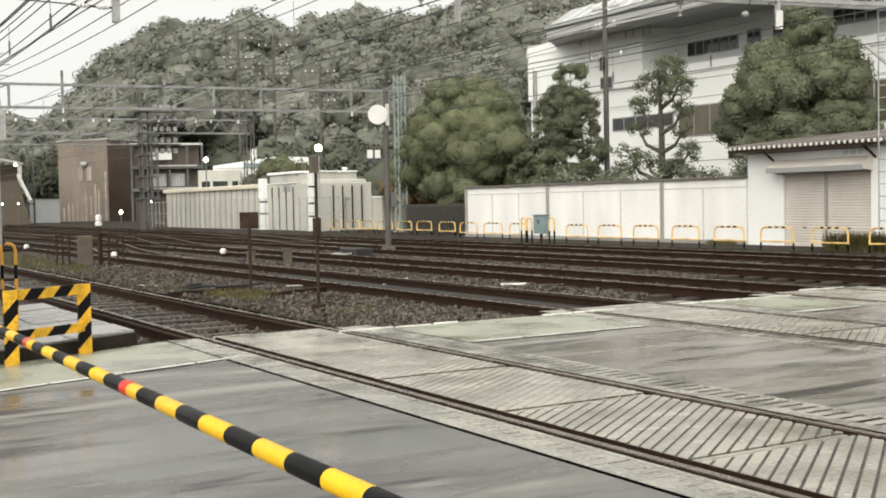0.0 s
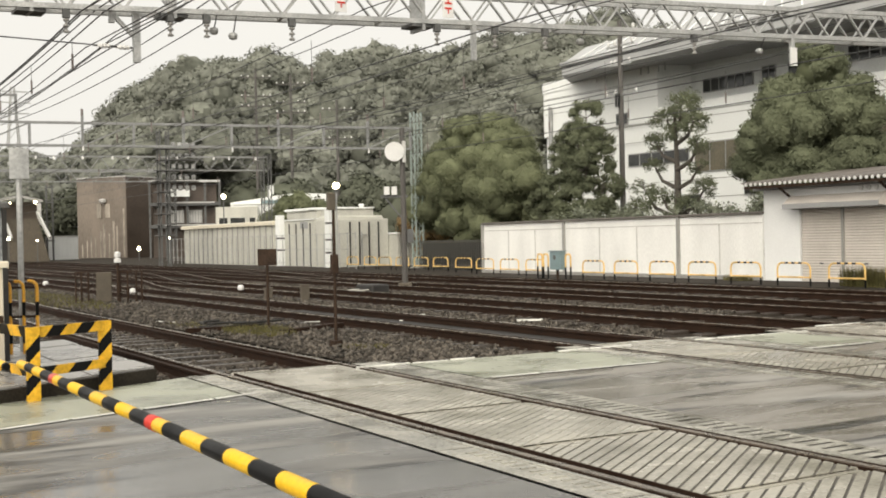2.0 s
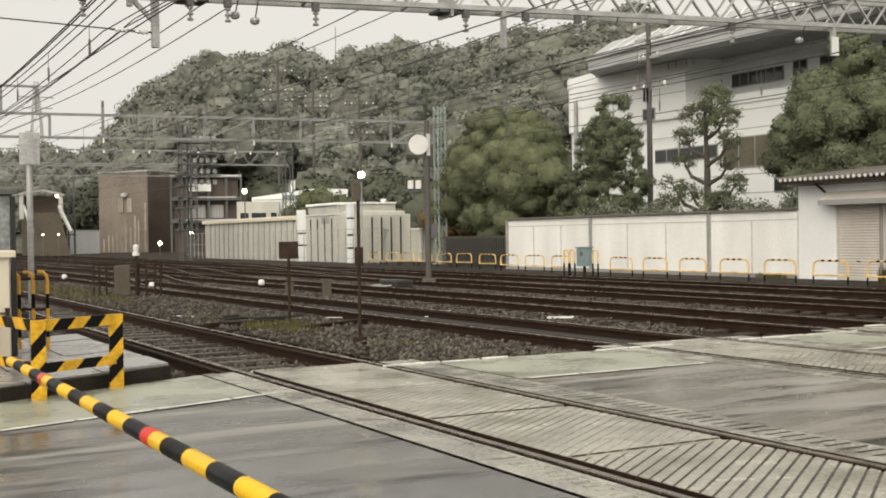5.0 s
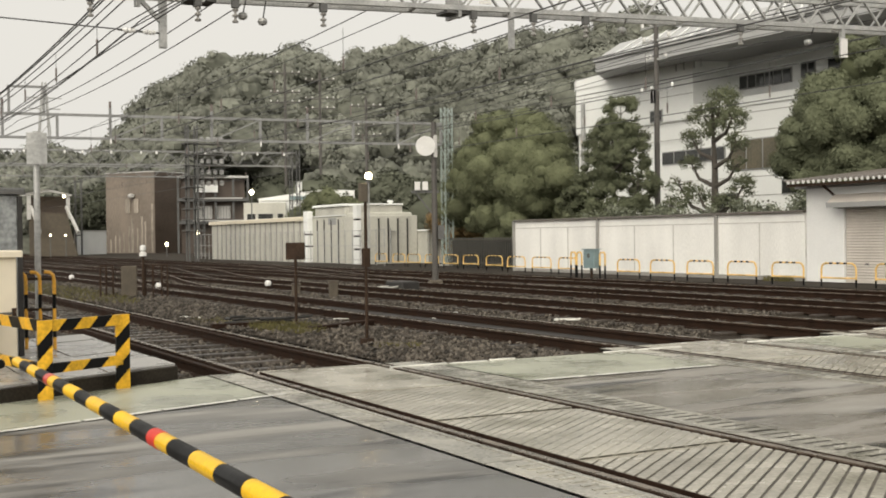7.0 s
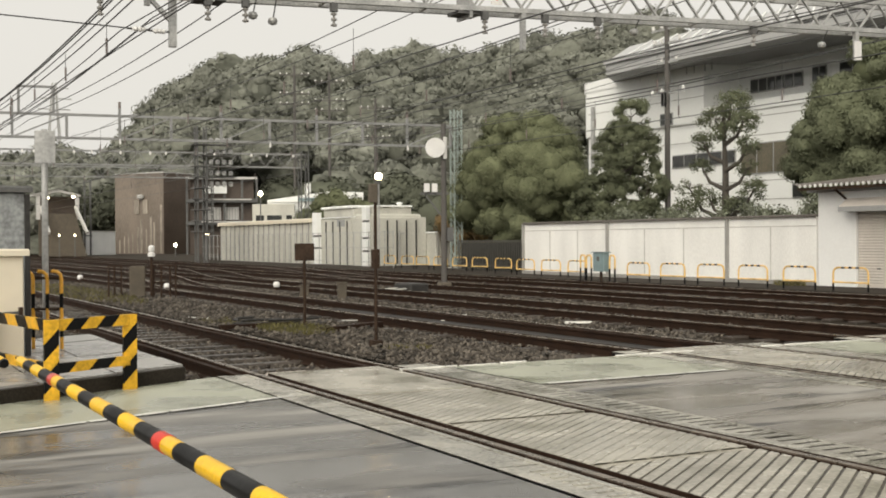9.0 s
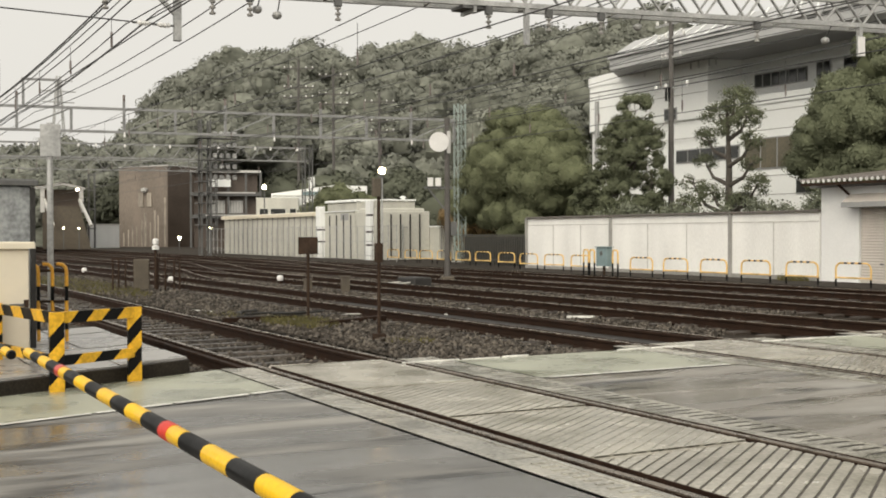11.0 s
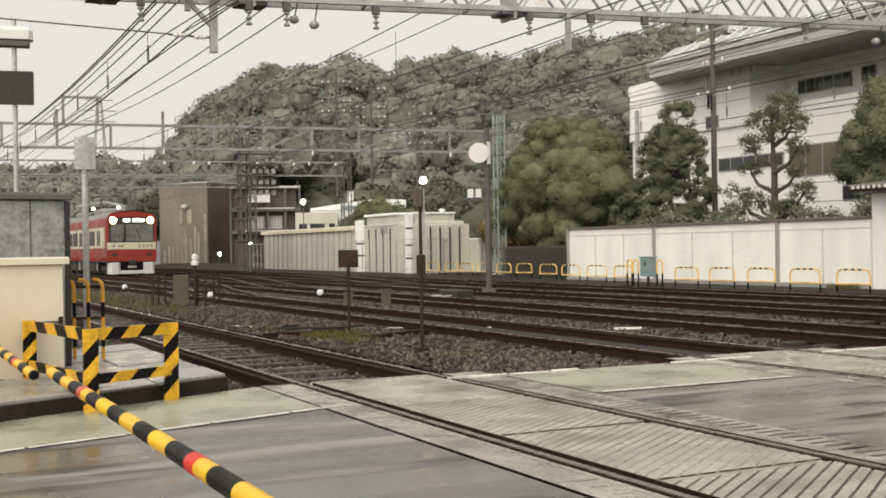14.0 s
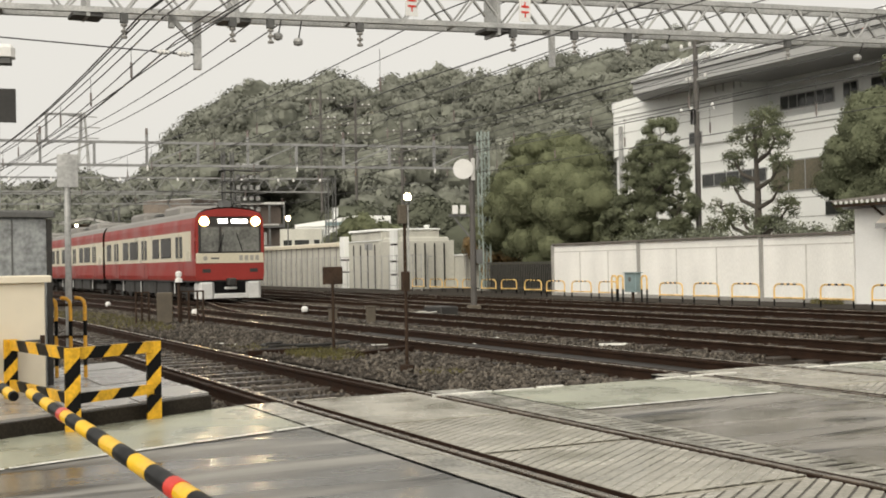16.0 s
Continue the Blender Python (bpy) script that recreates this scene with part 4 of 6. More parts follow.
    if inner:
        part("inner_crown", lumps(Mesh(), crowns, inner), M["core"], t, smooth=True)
    leaf_cloud("crown", crowns, leaves, size, M[mat], t, seed, flat=flat, clumps=clumps, clump=clump, body=body)
    return t


def build_trees():
    build_tree("round_tree", "dense round evergreen tree behind the dark fence", 29.6, 47.3, 7.6,
               [(0, 0, 4.5, 2.4, 3.6, 2.4), (0.2, -2.2, 3.5, 2.2, 2.6, 2.0), (-0.2, 2.3, 3.5, 2.2, 2.7, 1.9), (0.1, 0.2, 5.9, 1.9, 2.5, 1.7), (0, 1.6, 5.0, 1.7, 1.9, 1.5), (0, -1.7, 5.0, 1.7, 1.9, 1.5), (0, -0.4, 2.4, 2.0, 4.2, 1.4)], 190000, 0.040, "leaf", 0.28, 11, clumps=36, clump=0.30, flat=0.5)
    build_tree("conical_tree", "narrow clipped evergreen tree behind the yard wall", 29.8, 39.6, 7.2,
               [(0, -0.6, 6.4, 0.75, 0.9, 0.9), (0, -0.2, 5.5, 0.9, 1.3, 0.9), (0, -1.3, 5.2, 0.8, 1.0, 0.8), (0, 0.9, 4.5, 0.9, 1.1, 0.8), (0, -0.6, 4.3, 1.0, 1.4, 0.9), (0, 1.7, 3.4, 0.9, 1.2, 0.8), (0, -1.7, 3.4, 0.9, 1.0, 0.8), (0, 0.1, 3.1, 1.1, 1.6, 0.9), (0, 2.2, 2.3, 0.9, 1.2, 0.7), (0, -1.2, 2.2, 1.0, 1.4, 0.8), (0, 0.6, 1.7, 1.0, 2.0, 0.9), (0, 2.9, 2.9, 0.8, 0.9, 0.7), (0, 1.4, 5.3, 0.7, 0.8, 0.6)], 62000, 0.040, "leafdark", 0.14, 12, inner=0, body=0.6, clumps=30, clump=0.26, flat=0.6)
    build_tree("cloud_pruned_tree", "thin cloud-pruned tree with open bare limbs", 29.8, 33.4, 6.8,
               [(0, -0.35, 6.3, 0.7, 0.8, 0.55), (0, 0.5, 5.8, 0.6, 0.8, 0.45), (0, -1.0, 5.6, 0.55, 0.75, 0.4), (0, 0.0, 5.3, 0.5, 0.7, 0.35), (0, 1.2, 5.0, 0.5, 0.6, 0.35), (0, -1.2, 4.7, 0.5, 0.55, 0.35), (0.1, 1.4, 4.1, 0.45, 0.55, 0.3), (0.1, -1.1, 3.9, 0.45, 0.55, 0.3), (0, 2.0, 3.3, 0.5, 0.6, 0.35), (0, -1.5, 3.1, 0.5, 0.6, 0.4), (0, 0.9, 2.9, 0.5, 0.7, 0.4), (0, 2.4, 2.5, 0.5, 0.7, 0.45), (0, -0.7, 2.4, 0.5, 0.8, 0.45)], 16000, 0.038, "leafdark", 0.19, 13, inner=0, body=0, clumps=26, clump=0.42, flat=0.8)
    build_tree("large_tree", "large dense evergreen tree beside the shed", 29.8, 26.9, 7.7,
               [(0, -0.4, 6.7, 1.0, 1.2, 1.0), (0, 0.6, 5.8, 1.2, 1.4, 1.1), (0, 0.2, 5.0, 1.5, 2.0, 1.4), (0, 1.4, 4.5, 1.4, 1.6, 1.2), (0, -1.4, 5.0, 1.4, 1.5, 1.4), (0, 1.2, 3.2, 1.5, 2.2, 1.2), (0, -0.6, 3.2, 1.6, 2.0, 1.3), (0.2, -1.8, 3.4, 1.4, 1.4, 1.2)], 140000, 0.040, "leafdark", 0.2, 14, clumps=34, clump=0.31, flat=0.5)
    build_tree("side_tree", "evergreen tree behind the shed roof", 31.5, 17.5, 7.0,
               [(0, 0, 5.2, 1.5, 1.7, 1.6), (0, 0.5, 3.6, 1.8, 1.9, 1.4)], 30000, 0.06, "leafdark", 0.16, 15)
    # shrubs along the top of the wall
    low = [(28.2 + 0.4 * math.sin(i * 2.3), 26.5 + i * 0.95, 1.75 + 0.25 * math.sin(i * 1.7), 0.7, 0.75, 0.75) for i in range(14)]
    for i, c in enumerate(low):
        s = thing("shrub", "pale green garden shrub showing over the wall", "shrub", "shrubs behind the wall")
        leaf_cloud("leaves", [c, (c[0], c[1], 0.9, 0.6, 0.7, 0.9)], 1800, 0.05, M["leafpale"], s, 40 + i, flat=0.7, clumps=10, clump=0.5, body=0)
    s = thing("autumn_shrub", "brown autumn shrub beside the lattice mast", "shrub")
    leaf_cloud("leaves", [(30.5, 55.0, 2.2, 1.2, 1.9, 0.9), (30.5, 53.5, 1.4, 1.2, 1.5, 1.3)], 5000, 0.10, M["leafbrown"], s, 60)
    s = thing("hedge_bush", "dark green bush over the white store roofs", "bush")
    leaf_cloud("leaves", [(36, 85.1, 3.6, 1.9, 2.2, 1.5), (36.8, 83.2, 3.2, 1.8, 2.0, 1.4), (35.3, 87, 2.9, 1.6, 1.8, 1.3), (37.3, 81.5, 2.9, 1.7, 2.0, 1.3), (36, 85, 1.6, 2.0, 4.0, 1.7)], 16000, 0.11, M["leaf"], s, 61)
    lo = thing("tree_belt", "dark belt of trees at the foot of the hill", "trees", kind="stuff")
    rng = random.Random(9)
    cr = []
    for i in range(46):
        a = radians(28.2 + math.degrees(math.atan((140 + i * 24 - 784) / 2097)))
        d = rng.uniform(92, 125) if i > 16 else rng.uniform(148, 156) if i < 13 else rng.uniform(134, 140)
        k = d / 105
        cr.append((d * math.sin(a), d * math.cos(a), rng.uniform(1.5, 4.5) * k, 3.4 * k, 3.4 * k, rng.uniform(2.4, 3.8) * k))
    leaf_cloud("crown", cr, 110000, 0.22, M["beltleaf"], lo, 19, flat=0.4, clumps=22, clump=0.34, rings=(5, 7), rough=(0.6, 1.15), near=(0.64, 0.86), body=0.78)
    part("inner_crown", lumps(Mesh(), cr, 0.78), M["beltleaf"], lo, smooth=True)


RIDGE = ((-320, 13), (0, 15), (180, 16), (235, 18), (262, 22), (300, 25), (335, 27.5), (362, 30.5), (400, 32.5), (440, 33.5), (500, 32), (560, 31), (602, 29.5), (640, 33), (690, 34), (745, 35), (770, 33.5), (797, 31), (850, 34), (930, 36), (1000, 36.5), (1150, 37.5), (1400, 33), (1800, 27))


def ridge(px):
    for (a, u), (b, w) in zip(RIDGE, RIDGE[1:]):
        if a <= px <= b:
            return u + (w - u) * (px - a) / (b - a)
    return 3


def build_hill():
    """A wooded hill: a mound of earth, then crowns standing on its slope."""
    rng = random.Random(4)
    bearing = lambda s: radians(28.2 + math.degrees(math.atan((s - 784) / 2097)))
    steps = [-320 + 40 * i for i in range(54)]
    g = Mesh()
    rows = ((150, 0.0), (160, 0.30), (175, 0.6), (200, 0.92), (240, 0.9), (330, 0.0))
    for d, k in rows:
        g.v += [(d * math.sin(bearing(s)), d * math.cos(bearing(s)), max(-0.5, (ridge(s) - 3.5) * k) if k else -0.6) for s in steps]
    n = len(steps)
    for i in range(len(rows) - 1):
        g.f += [(i * n + k, i * n + k + 1, (i + 1) * n + k + 1, (i + 1) * n + k) for k in range(n - 1)]
    part("hill_ground", g, M["woodcore"], label="earth slope of the wooded hill in the hazed crown colour", kind="structure")
    cr = []
    for d, k, count in ((128, 0.16, 40), (142, 0.33, 48), (156, 0.50, 54), (168, 0.64, 74), (180, 0.78, 74), (190, 0.9, 68), (200, 1.0, 56)):
        for i in range(count):
            s = -280 + (1640 + 280) * (i + rng.random()) / count
            dd = d + rng.uniform(-6, 6)
            r = rng.uniform(3.2, 6.4) * dd / 190 * (1.1 if k > 0.85 else 1.0)
            if s < 560 and dd < 148:
                continue
            a = bearing(s)
            top = ridge(s) * k
            z = max(1.0, top - r * rng.uniform(0.65, 1.05))
            cr.append((dd * math.sin(a), dd * math.cos(a), z, r, r, r * rng.uniform(0.75, 1.05)))
    wood = thing("wooded_hill", "wooded hill of broadleaf crowns, haze painted into the grey-green", "woods", kind="stuff")
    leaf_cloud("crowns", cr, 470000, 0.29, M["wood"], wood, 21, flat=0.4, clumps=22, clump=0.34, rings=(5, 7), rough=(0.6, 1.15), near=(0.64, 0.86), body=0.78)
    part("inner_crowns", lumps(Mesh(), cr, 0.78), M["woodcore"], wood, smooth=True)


# ---- overhead line ----
def truss(name, a, b, depth, height, bays, mat, chord=0.07, lace=0.045, label="", group=""):
    """A square lattice beam from a to b (lower chord), laced with zigzags."""
    a, b = Vector(a), Vector(b)
    t = thing(name, label, "gantry", group)
    d = (b - a).normalized()
    side = Vector((-d.y, d.x, 0)) * depth / 2
    up = Vector((0, 0, height))
    for s in (side, -side):
        for u in (Vector(), up):
            part("chord", Mesh().bar(a + s + u, b + s + u, chord, chord), M[mat], t)
    step = (b - a) / bays
    for s in (side, -side):
        for i in range(bays):
            p, q, mid = a + step * i + s, a + step * (i + 1) + s, a + step * (i + 0.5) + s
            part("lacing_bar", Mesh().bar(p, mid + up, lace, lace * 0.5), M[mat], t)
            part("lacing_bar", Mesh().bar(mid + up, q, lace, lace * 0.5), M[mat], t)
    for i in range(0, bays + 1, 2):
        p = a + step * i
        part("cross_bar", Mesh().bar(p + side, p - side, lace, lace), M[mat], t)
        part("cross_bar", Mesh().bar(p + side + up, p - side + up, lace, lace), M[mat], t)
    return t


def lattice_mast(x, y, h, w, mat, label):
    t = thing("lattice_mast", label, "mast", m=pose(x, y, 0))
    for sx in (-1, 1):
        for sy in (-1, 1):
            part("leg", Mesh().bar((sx * w / 2, sy * w / 2, -0.15), (sx * w / 2, sy * w / 2, h), 0.07, 0.07), M[mat], t)
    n = int(h / (w * 1.15))
    for i in range(n):
        z0, z1 = h * i / n, h * (i + 1) / n
        s = 1 if i % 2 else -1
        for k in (-1, 1):
            part("lacing_bar", Mesh().bar((-s * w / 2, k * w / 2, z0), (s * w / 2, k * w / 2, z1), 0.045, 0.02), M[mat], t)
            part("lacing_bar", Mesh().bar((k * w / 2, -s * w / 2, z0), (k * w / 2, s * w / 2, z1), 0.045, 0.02), M[mat], t)
    part("footing", Mesh().box(-w, w, -w, w, -0.2, 0.05, bevel=0.03), M["concrete"], t)
    return t


def insulator(x, y, z, n=3, r=0.058, mat="disc"):
    """A hung string of discs."""
    t = thing("insulator", "grey hung insulator string under the gantry", "insulator", "hung insulators")
    prof = []
    for i in range(n):
        k = -0.10 * i
        prof += [(0.02, k), (r, k - 0.03), (r * 0.9, k - 0.055), (0.025, k - 0.06)]
    part("disc_string", Mesh().lathe(prof[::-1], (x, y, z), 10), M[mat], t, smooth=True)
    part("cap", Mesh().box(x - 0.06, x + 0.06, y - 0.05, y + 0.05, z, z + 0.16), M["steel"], t)
    return t


def gantry_line(x):
    return 17.4 + 0.15 * (23.0 - x)


def beam_z(x):
    """The underside of the near beam's lower chord."""
    return 5.78 - 0.28 * (23.3 - x) / 32.3 - 0.045


def build_gantries():
    truss("near_gantry", (23.3, gantry_line(23.3), 5.78), (-9, gantry_line(-9), 5.50), 0.45, 0.60, 34, "galv", 0.09, 0.06,
          "grey lattice gantry beam spanning the tracks", "overhead gantries")
    mast = thing("gantry_mast", "grey steel gantry mast with a ladder", "mast", m=pose(23.1, 17.3, 0))
    part("pole", Mesh().rod((0, 0, -0.1), (0, 0, 7.4), 0.14, 0.12, 12), M["galv"], mast, smooth=True)
    for s in (-0.16, 0.16):
        part("ladder_rail", Mesh().rod((-0.28, 0.35 + s, 0.6), (-0.28, 0.35 + s, 6.6), 0.018), M["galv"], mast)
    for i in range(20):
        part("ladder_rung", Mesh().rod((-0.28, 0.19, 0.8 + i * 0.29), (-0.28, 0.51, 0.8 + i * 0.29), 0.012, sides=6), M["galv"], mast)
    part("band", Mesh().box(-0.3, 0.3, -0.3, 0.3, 5.0, 5.1), M["galv"], mast)
    part("arm", Mesh().bar((0, 0, 4.1), (-0.9, 0.5, 5.0), 0.06, 0.06), M["galv"], mast)
    # posts, brackets and insulators on the near beam
    for x in (4.26, 6.02, 6.66, 8.22, 11.08, 12.3, 13.4, 16.9):
        insulator(x, gantry_line(x) - 0.222, beam_z(x) - 0.155)
    for x in (3.7, 6.1, 10.8):
        c = thing("hanger_plate", "steel hanger plate clamped under the gantry", "bracket", "gantry hangers")
        part("plate", Mesh().box(x - 0.25, x + 0.25, gantry_line(x) - 0.24, gantry_line(x) + 0.24, beam_z(x) - 0.06, beam_z(x) + 0.01, bevel=0.02), M["steel"], c)
        part("strap", Mesh().box(x - 0.03, x + 0.03, gantry_line(x) - 0.26, gantry_line(x) + 0.26, 5.5, 6.2), M["galv"], c)
    for x, z in ((19.4, 5.1), (11.84, 4.95)):
        c = thing("drop_post", "grey drop post hung from the gantry", "post", "gantry drop posts")
        part("post", Mesh().box(x - 0.045, x + 0.045, gantry_line(x) - 0.27, gantry_line(x) - 0.18, z, beam_z(x) + 0.05), M["galv"], c)
        if x > 15:
            part("plate", Mesh().box(x - 0.1, x + 0.1, gantry_line(x) - 0.285, gantry_line(x) - 0.272, z, z + 0.4), M["porcelain"], c)
    x = 5.43
    c = thing("hung_bracket", "galvanised hung frame with a slanting brace", "bracket")
    y = gantry_line(x)
    part("post", Mesh().box(x + 0.0, x + 0.12, y - 0.06, y + 0.06, 4.72, 5.7), M["galv"], c)
    part("post", Mesh().box(x - 0.42, x - 0.33, y - 0.05, y + 0.05, 5.4, 5.7), M["galv"], c)
    part("brace", Mesh().bar((x - 0.37, y, 5.56), (x + 0.02, y, 5.18), 0.07, 0.07), M["galv"], c)
    for x, y, z in ((6.85, 19.8, 5.34), (7.2, 19.75, 5.26), (14.3, 18.65, 5.45), (18.7, 18.0, 5.42)):
        k = thing("strain_insulator", "pale round strain insulator on an overhead wire", "insulator", "strain insulators")
        part("bell", Mesh().lathe([(0.02, -0.07), (0.07, -0.05), (0.09, 0), (0.07, 0.05), (0.02, 0.07)], (x, y, z), 14), M["galv"], k, smooth=True)
        part("pin", Mesh().rod((x, y, z), (x, gantry_line(x) - 0.222, beam_z(x) + 0.02), 0.012, sides=6), M["wire"], k)
    # red and white section plates on the beam
    for x in (9.15, 11.3):
        y = gantry_line(x)
        p = thing("section_plate", "white plate with red section bars on the gantry", "sign", "section plates")
        part("plate", Mesh().box(x - 0.12, x + 0.12, y - 0.27, y - 0.25, 5.76, 6.19), M["porcelain"], p)
        for z in (5.92, 6.02):
            part("bar", Mesh().box(x - 0.08, x + 0.08, y - 0.278, y - 0.272, z, z + 0.035), M["red"], p)
        part("bar", Mesh().box(x - 0.012, x + 0.012, y - 0.278, y - 0.272, 5.84, 5.92), M["red"], p)
        part("bar", Mesh().box(x - 0.012, x + 0.012, y - 0.278, y - 0.272, 6.055, 6.13), M["red"], p)
    # the gantries further down the line
    lattice_mast(27.8, 50.4, 7.75, 0.40, "greensteel", "pale green lattice mast standing by the fence")
    beam = thing("far_gantry", "steel gantry beam with upright struts, paled for haze", "gantry", "overhead gantries")
    a, b = Vector((27.6, 50.6, 5.95)), Vector((-8, 55.5, 5.95))
    for u in (0, 1.02):
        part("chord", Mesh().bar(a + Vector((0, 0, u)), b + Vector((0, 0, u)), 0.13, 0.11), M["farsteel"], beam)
    n = 16
    for i in range(n + 1):
        p = a + (b - a) * i / n
        part("strut", Mesh().bar(p, p + Vector((0, 0, 1.35 if i % 2 else 1.05)), 0.13, 0.1), M["farsteel"], beam)
        if i < n and i % 2 == 0:
            q = a + (b - a) * (i + 1) / n
            part("brace", Mesh().bar(p + Vector((0, 0, 1.0)), q, 0.08, 0.06), M["farsteel"], beam)
        if i % 2:
            part("peg", Mesh().rod(p + Vector((0, 0, 1.3)), p + Vector((0, 0, 1.65)), 0.06), M["insul"], beam)
        if i % 3 == 1:
            part("knob", Mesh().lathe([(0.02, 0), (0.05, 0.03), (0.05, 0.1), (0.02, 0.25)], p + Vector((0.0, -0.08, -0.25)), 8), M["porcelain"], beam)
    for f in (0.515, 0.555):
        p = a + (b - a) * f
        part("portal_post", Mesh().bar(p + Vector((0, 0, 1.0)), p + Vector((0, 0, 2.2)), 0.1, 0.1), M["farsteel"], beam)
    part("portal_bar", Mesh().bar(a + (b - a) * 0.513 + Vector((0, 0, 2.2)), a + (b - a) * 0.557 + Vector((0, 0, 2.2)), 0.1, 0.1), M["farsteel"], beam)
    py = thing("power_pylon", "far grey lattice power pylon beyond the hill", "pylon", m=pose(68.8, 394, 0))
    for sx in (-1, 1):
        for sy in (-1, 1):
            part("leg", Mesh().bar((sx * 4, sy * 4, -1), (sx * 0.5, sy * 0.5, 53), 0.35, 0.35), M["galv"], py)
    for z, l in ((51.5, 4.5), (48, 5.5), (44.5, 5.0)):
        part("arm", Mesh().bar((-l, 0, z), (l, 0, z), 0.35, 0.35), M["galv"], py)
    for z in range(20, 52, 4):
        w = 4 - 3.5 * z / 53
        part("lacing_bar", Mesh().bar((-w, -w, z), (w * 0.9, -w * 0.9, z + 4), 0.2, 0.2), M["galv"], py)
    for y, z, x1 in ((84, 6.95, 33), (118, 7.9, 36)):
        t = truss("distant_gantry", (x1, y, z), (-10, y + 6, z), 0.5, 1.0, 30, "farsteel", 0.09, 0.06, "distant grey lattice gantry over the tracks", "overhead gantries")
        for i in range(24 if y < 100 else 0):
            f = (i + 0.5 + 0.3 * math.sin(i * 2.7)) / 24
            p = Vector((x1, y, z + 0.9)).lerp(Vector((-10, y + 6, z + 0.9)), f)
            part("insulator", Mesh().lathe([(0.04, 0), (0.085, 0.03), (0.085, 0.12), (0.04, 0.25)], p + Vector((0, -0.34, -0.15)), 8), M["porcelain"], t, "white pin insulator")
        for x in (x1,):
            lattice_mast(x, y, z + 1.2, 0.6, "steel", "distant grey lattice mast")
    tower = thing("switch_tower", "dark steel tower hung with grey insulator decks", "tower", m=pose(22.6, 76.0, 0))
    for sx in (-0.3, 0.3):
        for sy in (-0.3, 0.3):
            part("leg", Mesh().bar((sx, sy, -0.2), (sx, sy, 9.0), 0.10, 0.10), M["steel"], tower)
    for i in range(9):
        part("deck", Mesh().box(-0.55, 2.3 if i > 4 else 0.6, -0.5, 0.5, 2.0 + i * 0.72, 2.06 + i * 0.72), M["steel"], tower)
        if i > 3:
            for k in range(4):
                part("insulator", Mesh().lathe([(0.05, 0), (0.16, 0.05), (0.16, 0.3), (0.05, 0.36)], (0.7 + k * 0.45, 0, 2.15 + i * 0.72), 8), M["galv" if (i + k) % 3 == 0 else "soffit"], tower)


def cable(name, pts, r, label, group="overhead wires", mat="wire", sag=0.0, sides=5):
    """A wire through the points, hanging a little between each two."""
    path = []
    for p, q in zip(pts, pts[1:]):
        p, q = Vector(p), Vector(q)
        for i in range(12):
            t = i / 12
            path.append(p.lerp(q, t) - Vector((0, 0, sag * 4 * t * (1 - t))))
    path.append(Vector(pts[-1]))
    ob = part(name, Mesh().tube(path, r, sides), M[mat], label=label)
    return tagged(ob, category="wire", group=group)


def build_wires():
    for c in TRACKS:
        g = gantry_line(c)
        sy = [-25, g, 51.5, 84, 118, 160]
        up = 5.62 if c < 6 else 5.9
        cable("messenger_wire", [(c, y, up) for y in sy], 0.012, "dark overhead messenger wire along the track", sag=0.28)
        cable("contact_wire", [(c, y, 4.80) for y in sy], 0.012, "dark overhead contact wire along the track", sag=0.03)
        for y in (22, 26, 30, 34, 38, 42, 46, 56, 62, 68, 74):
            d = thing("dropper", "thin dropper with a dark sleeve between overhead wires", "wire", "droppers")
            part("wire", Mesh().rod((c, y, 4.78), (c, y, up - 0.2), 0.006, sides=5), M["wire"], d)
            part("sleeve", Mesh().rod((c, y, 4.84), (c, y, 5.12), 0.022, sides=8), M["insul"], d)
    for x, z, r in ((4.55, 5.58, 0.016), (4.68, 5.66, 0.016), (4.95, 5.6, 0.014), (4.62, 4.95, 0.011), (5.0, 5.05, 0.011), (5.15, 5.2, 0.011), (7.4, 6.35, 0.014), (7.9, 6.3, 0.014), (11.9, 6.6, 0.012), (15.6, 6.6, 0.012), (19.5, 6.55, 0.012), (16.2, 6.4, 0.012), (20.2, 6.4, 0.012), (24.4, 6.6, 0.012)):
        cable("feeder_wire", [(x, -25, z), (x, gantry_line(x), z), (x + 0.2, 52, z + 0.3), (x + 0.5, 118, z + 0.6)], r, "dark feeder cable hung over the yard", sag=0.35)
    cable("stay_wire", [(-6, 20.4, 5.35), (5.43, gantry_line(5.43), 4.97)], 0.012, "span wire to the hung frame", "span wires")
    for f in (0.62, 0.955, 0.985):
        p = Vector((-6, 20.4, 5.35)).lerp(Vector((5.43, gantry_line(5.43), 4.97)), f)
        k = thing("span_insulator", "pale ribbed insulator set in the span wire", "insulator", "span insulators", m=Matrix.Translation(p) @ Matrix.Rotation(radians(90), 4, "Y"))
        part("body", Mesh().lathe([(0.015, -0.12), (0.03, -0.09), (0.05, -0.05), (0.03, -0.02), (0.05, 0.02), (0.03, 0.05), (0.045, 0.08), (0.015, 0.12)], (0, 0, 0), 10), M["porcelain"], k, smooth=True)
        for z in (-0.15, 0.15):
            part("clamp", Mesh().rod((0, 0, z - 0.04), (0, 0, z + 0.04), 0.018, sides=8), M["steel"], k)
    for z in (8.6, 8.9, 9.2):
        cable("power_line", [(31.5, -10, z + 2), (31.5, 38.8, z), (29.0, 80, z - 0.5), (27, 130, z)], 0.014, "street power line on the pole", "power lines", sag=0.8)
    pole = thing("utility_pole", "dark concrete utility pole with crossarms and boxes", "pole", m=pose(31.5, 38.8, 0))
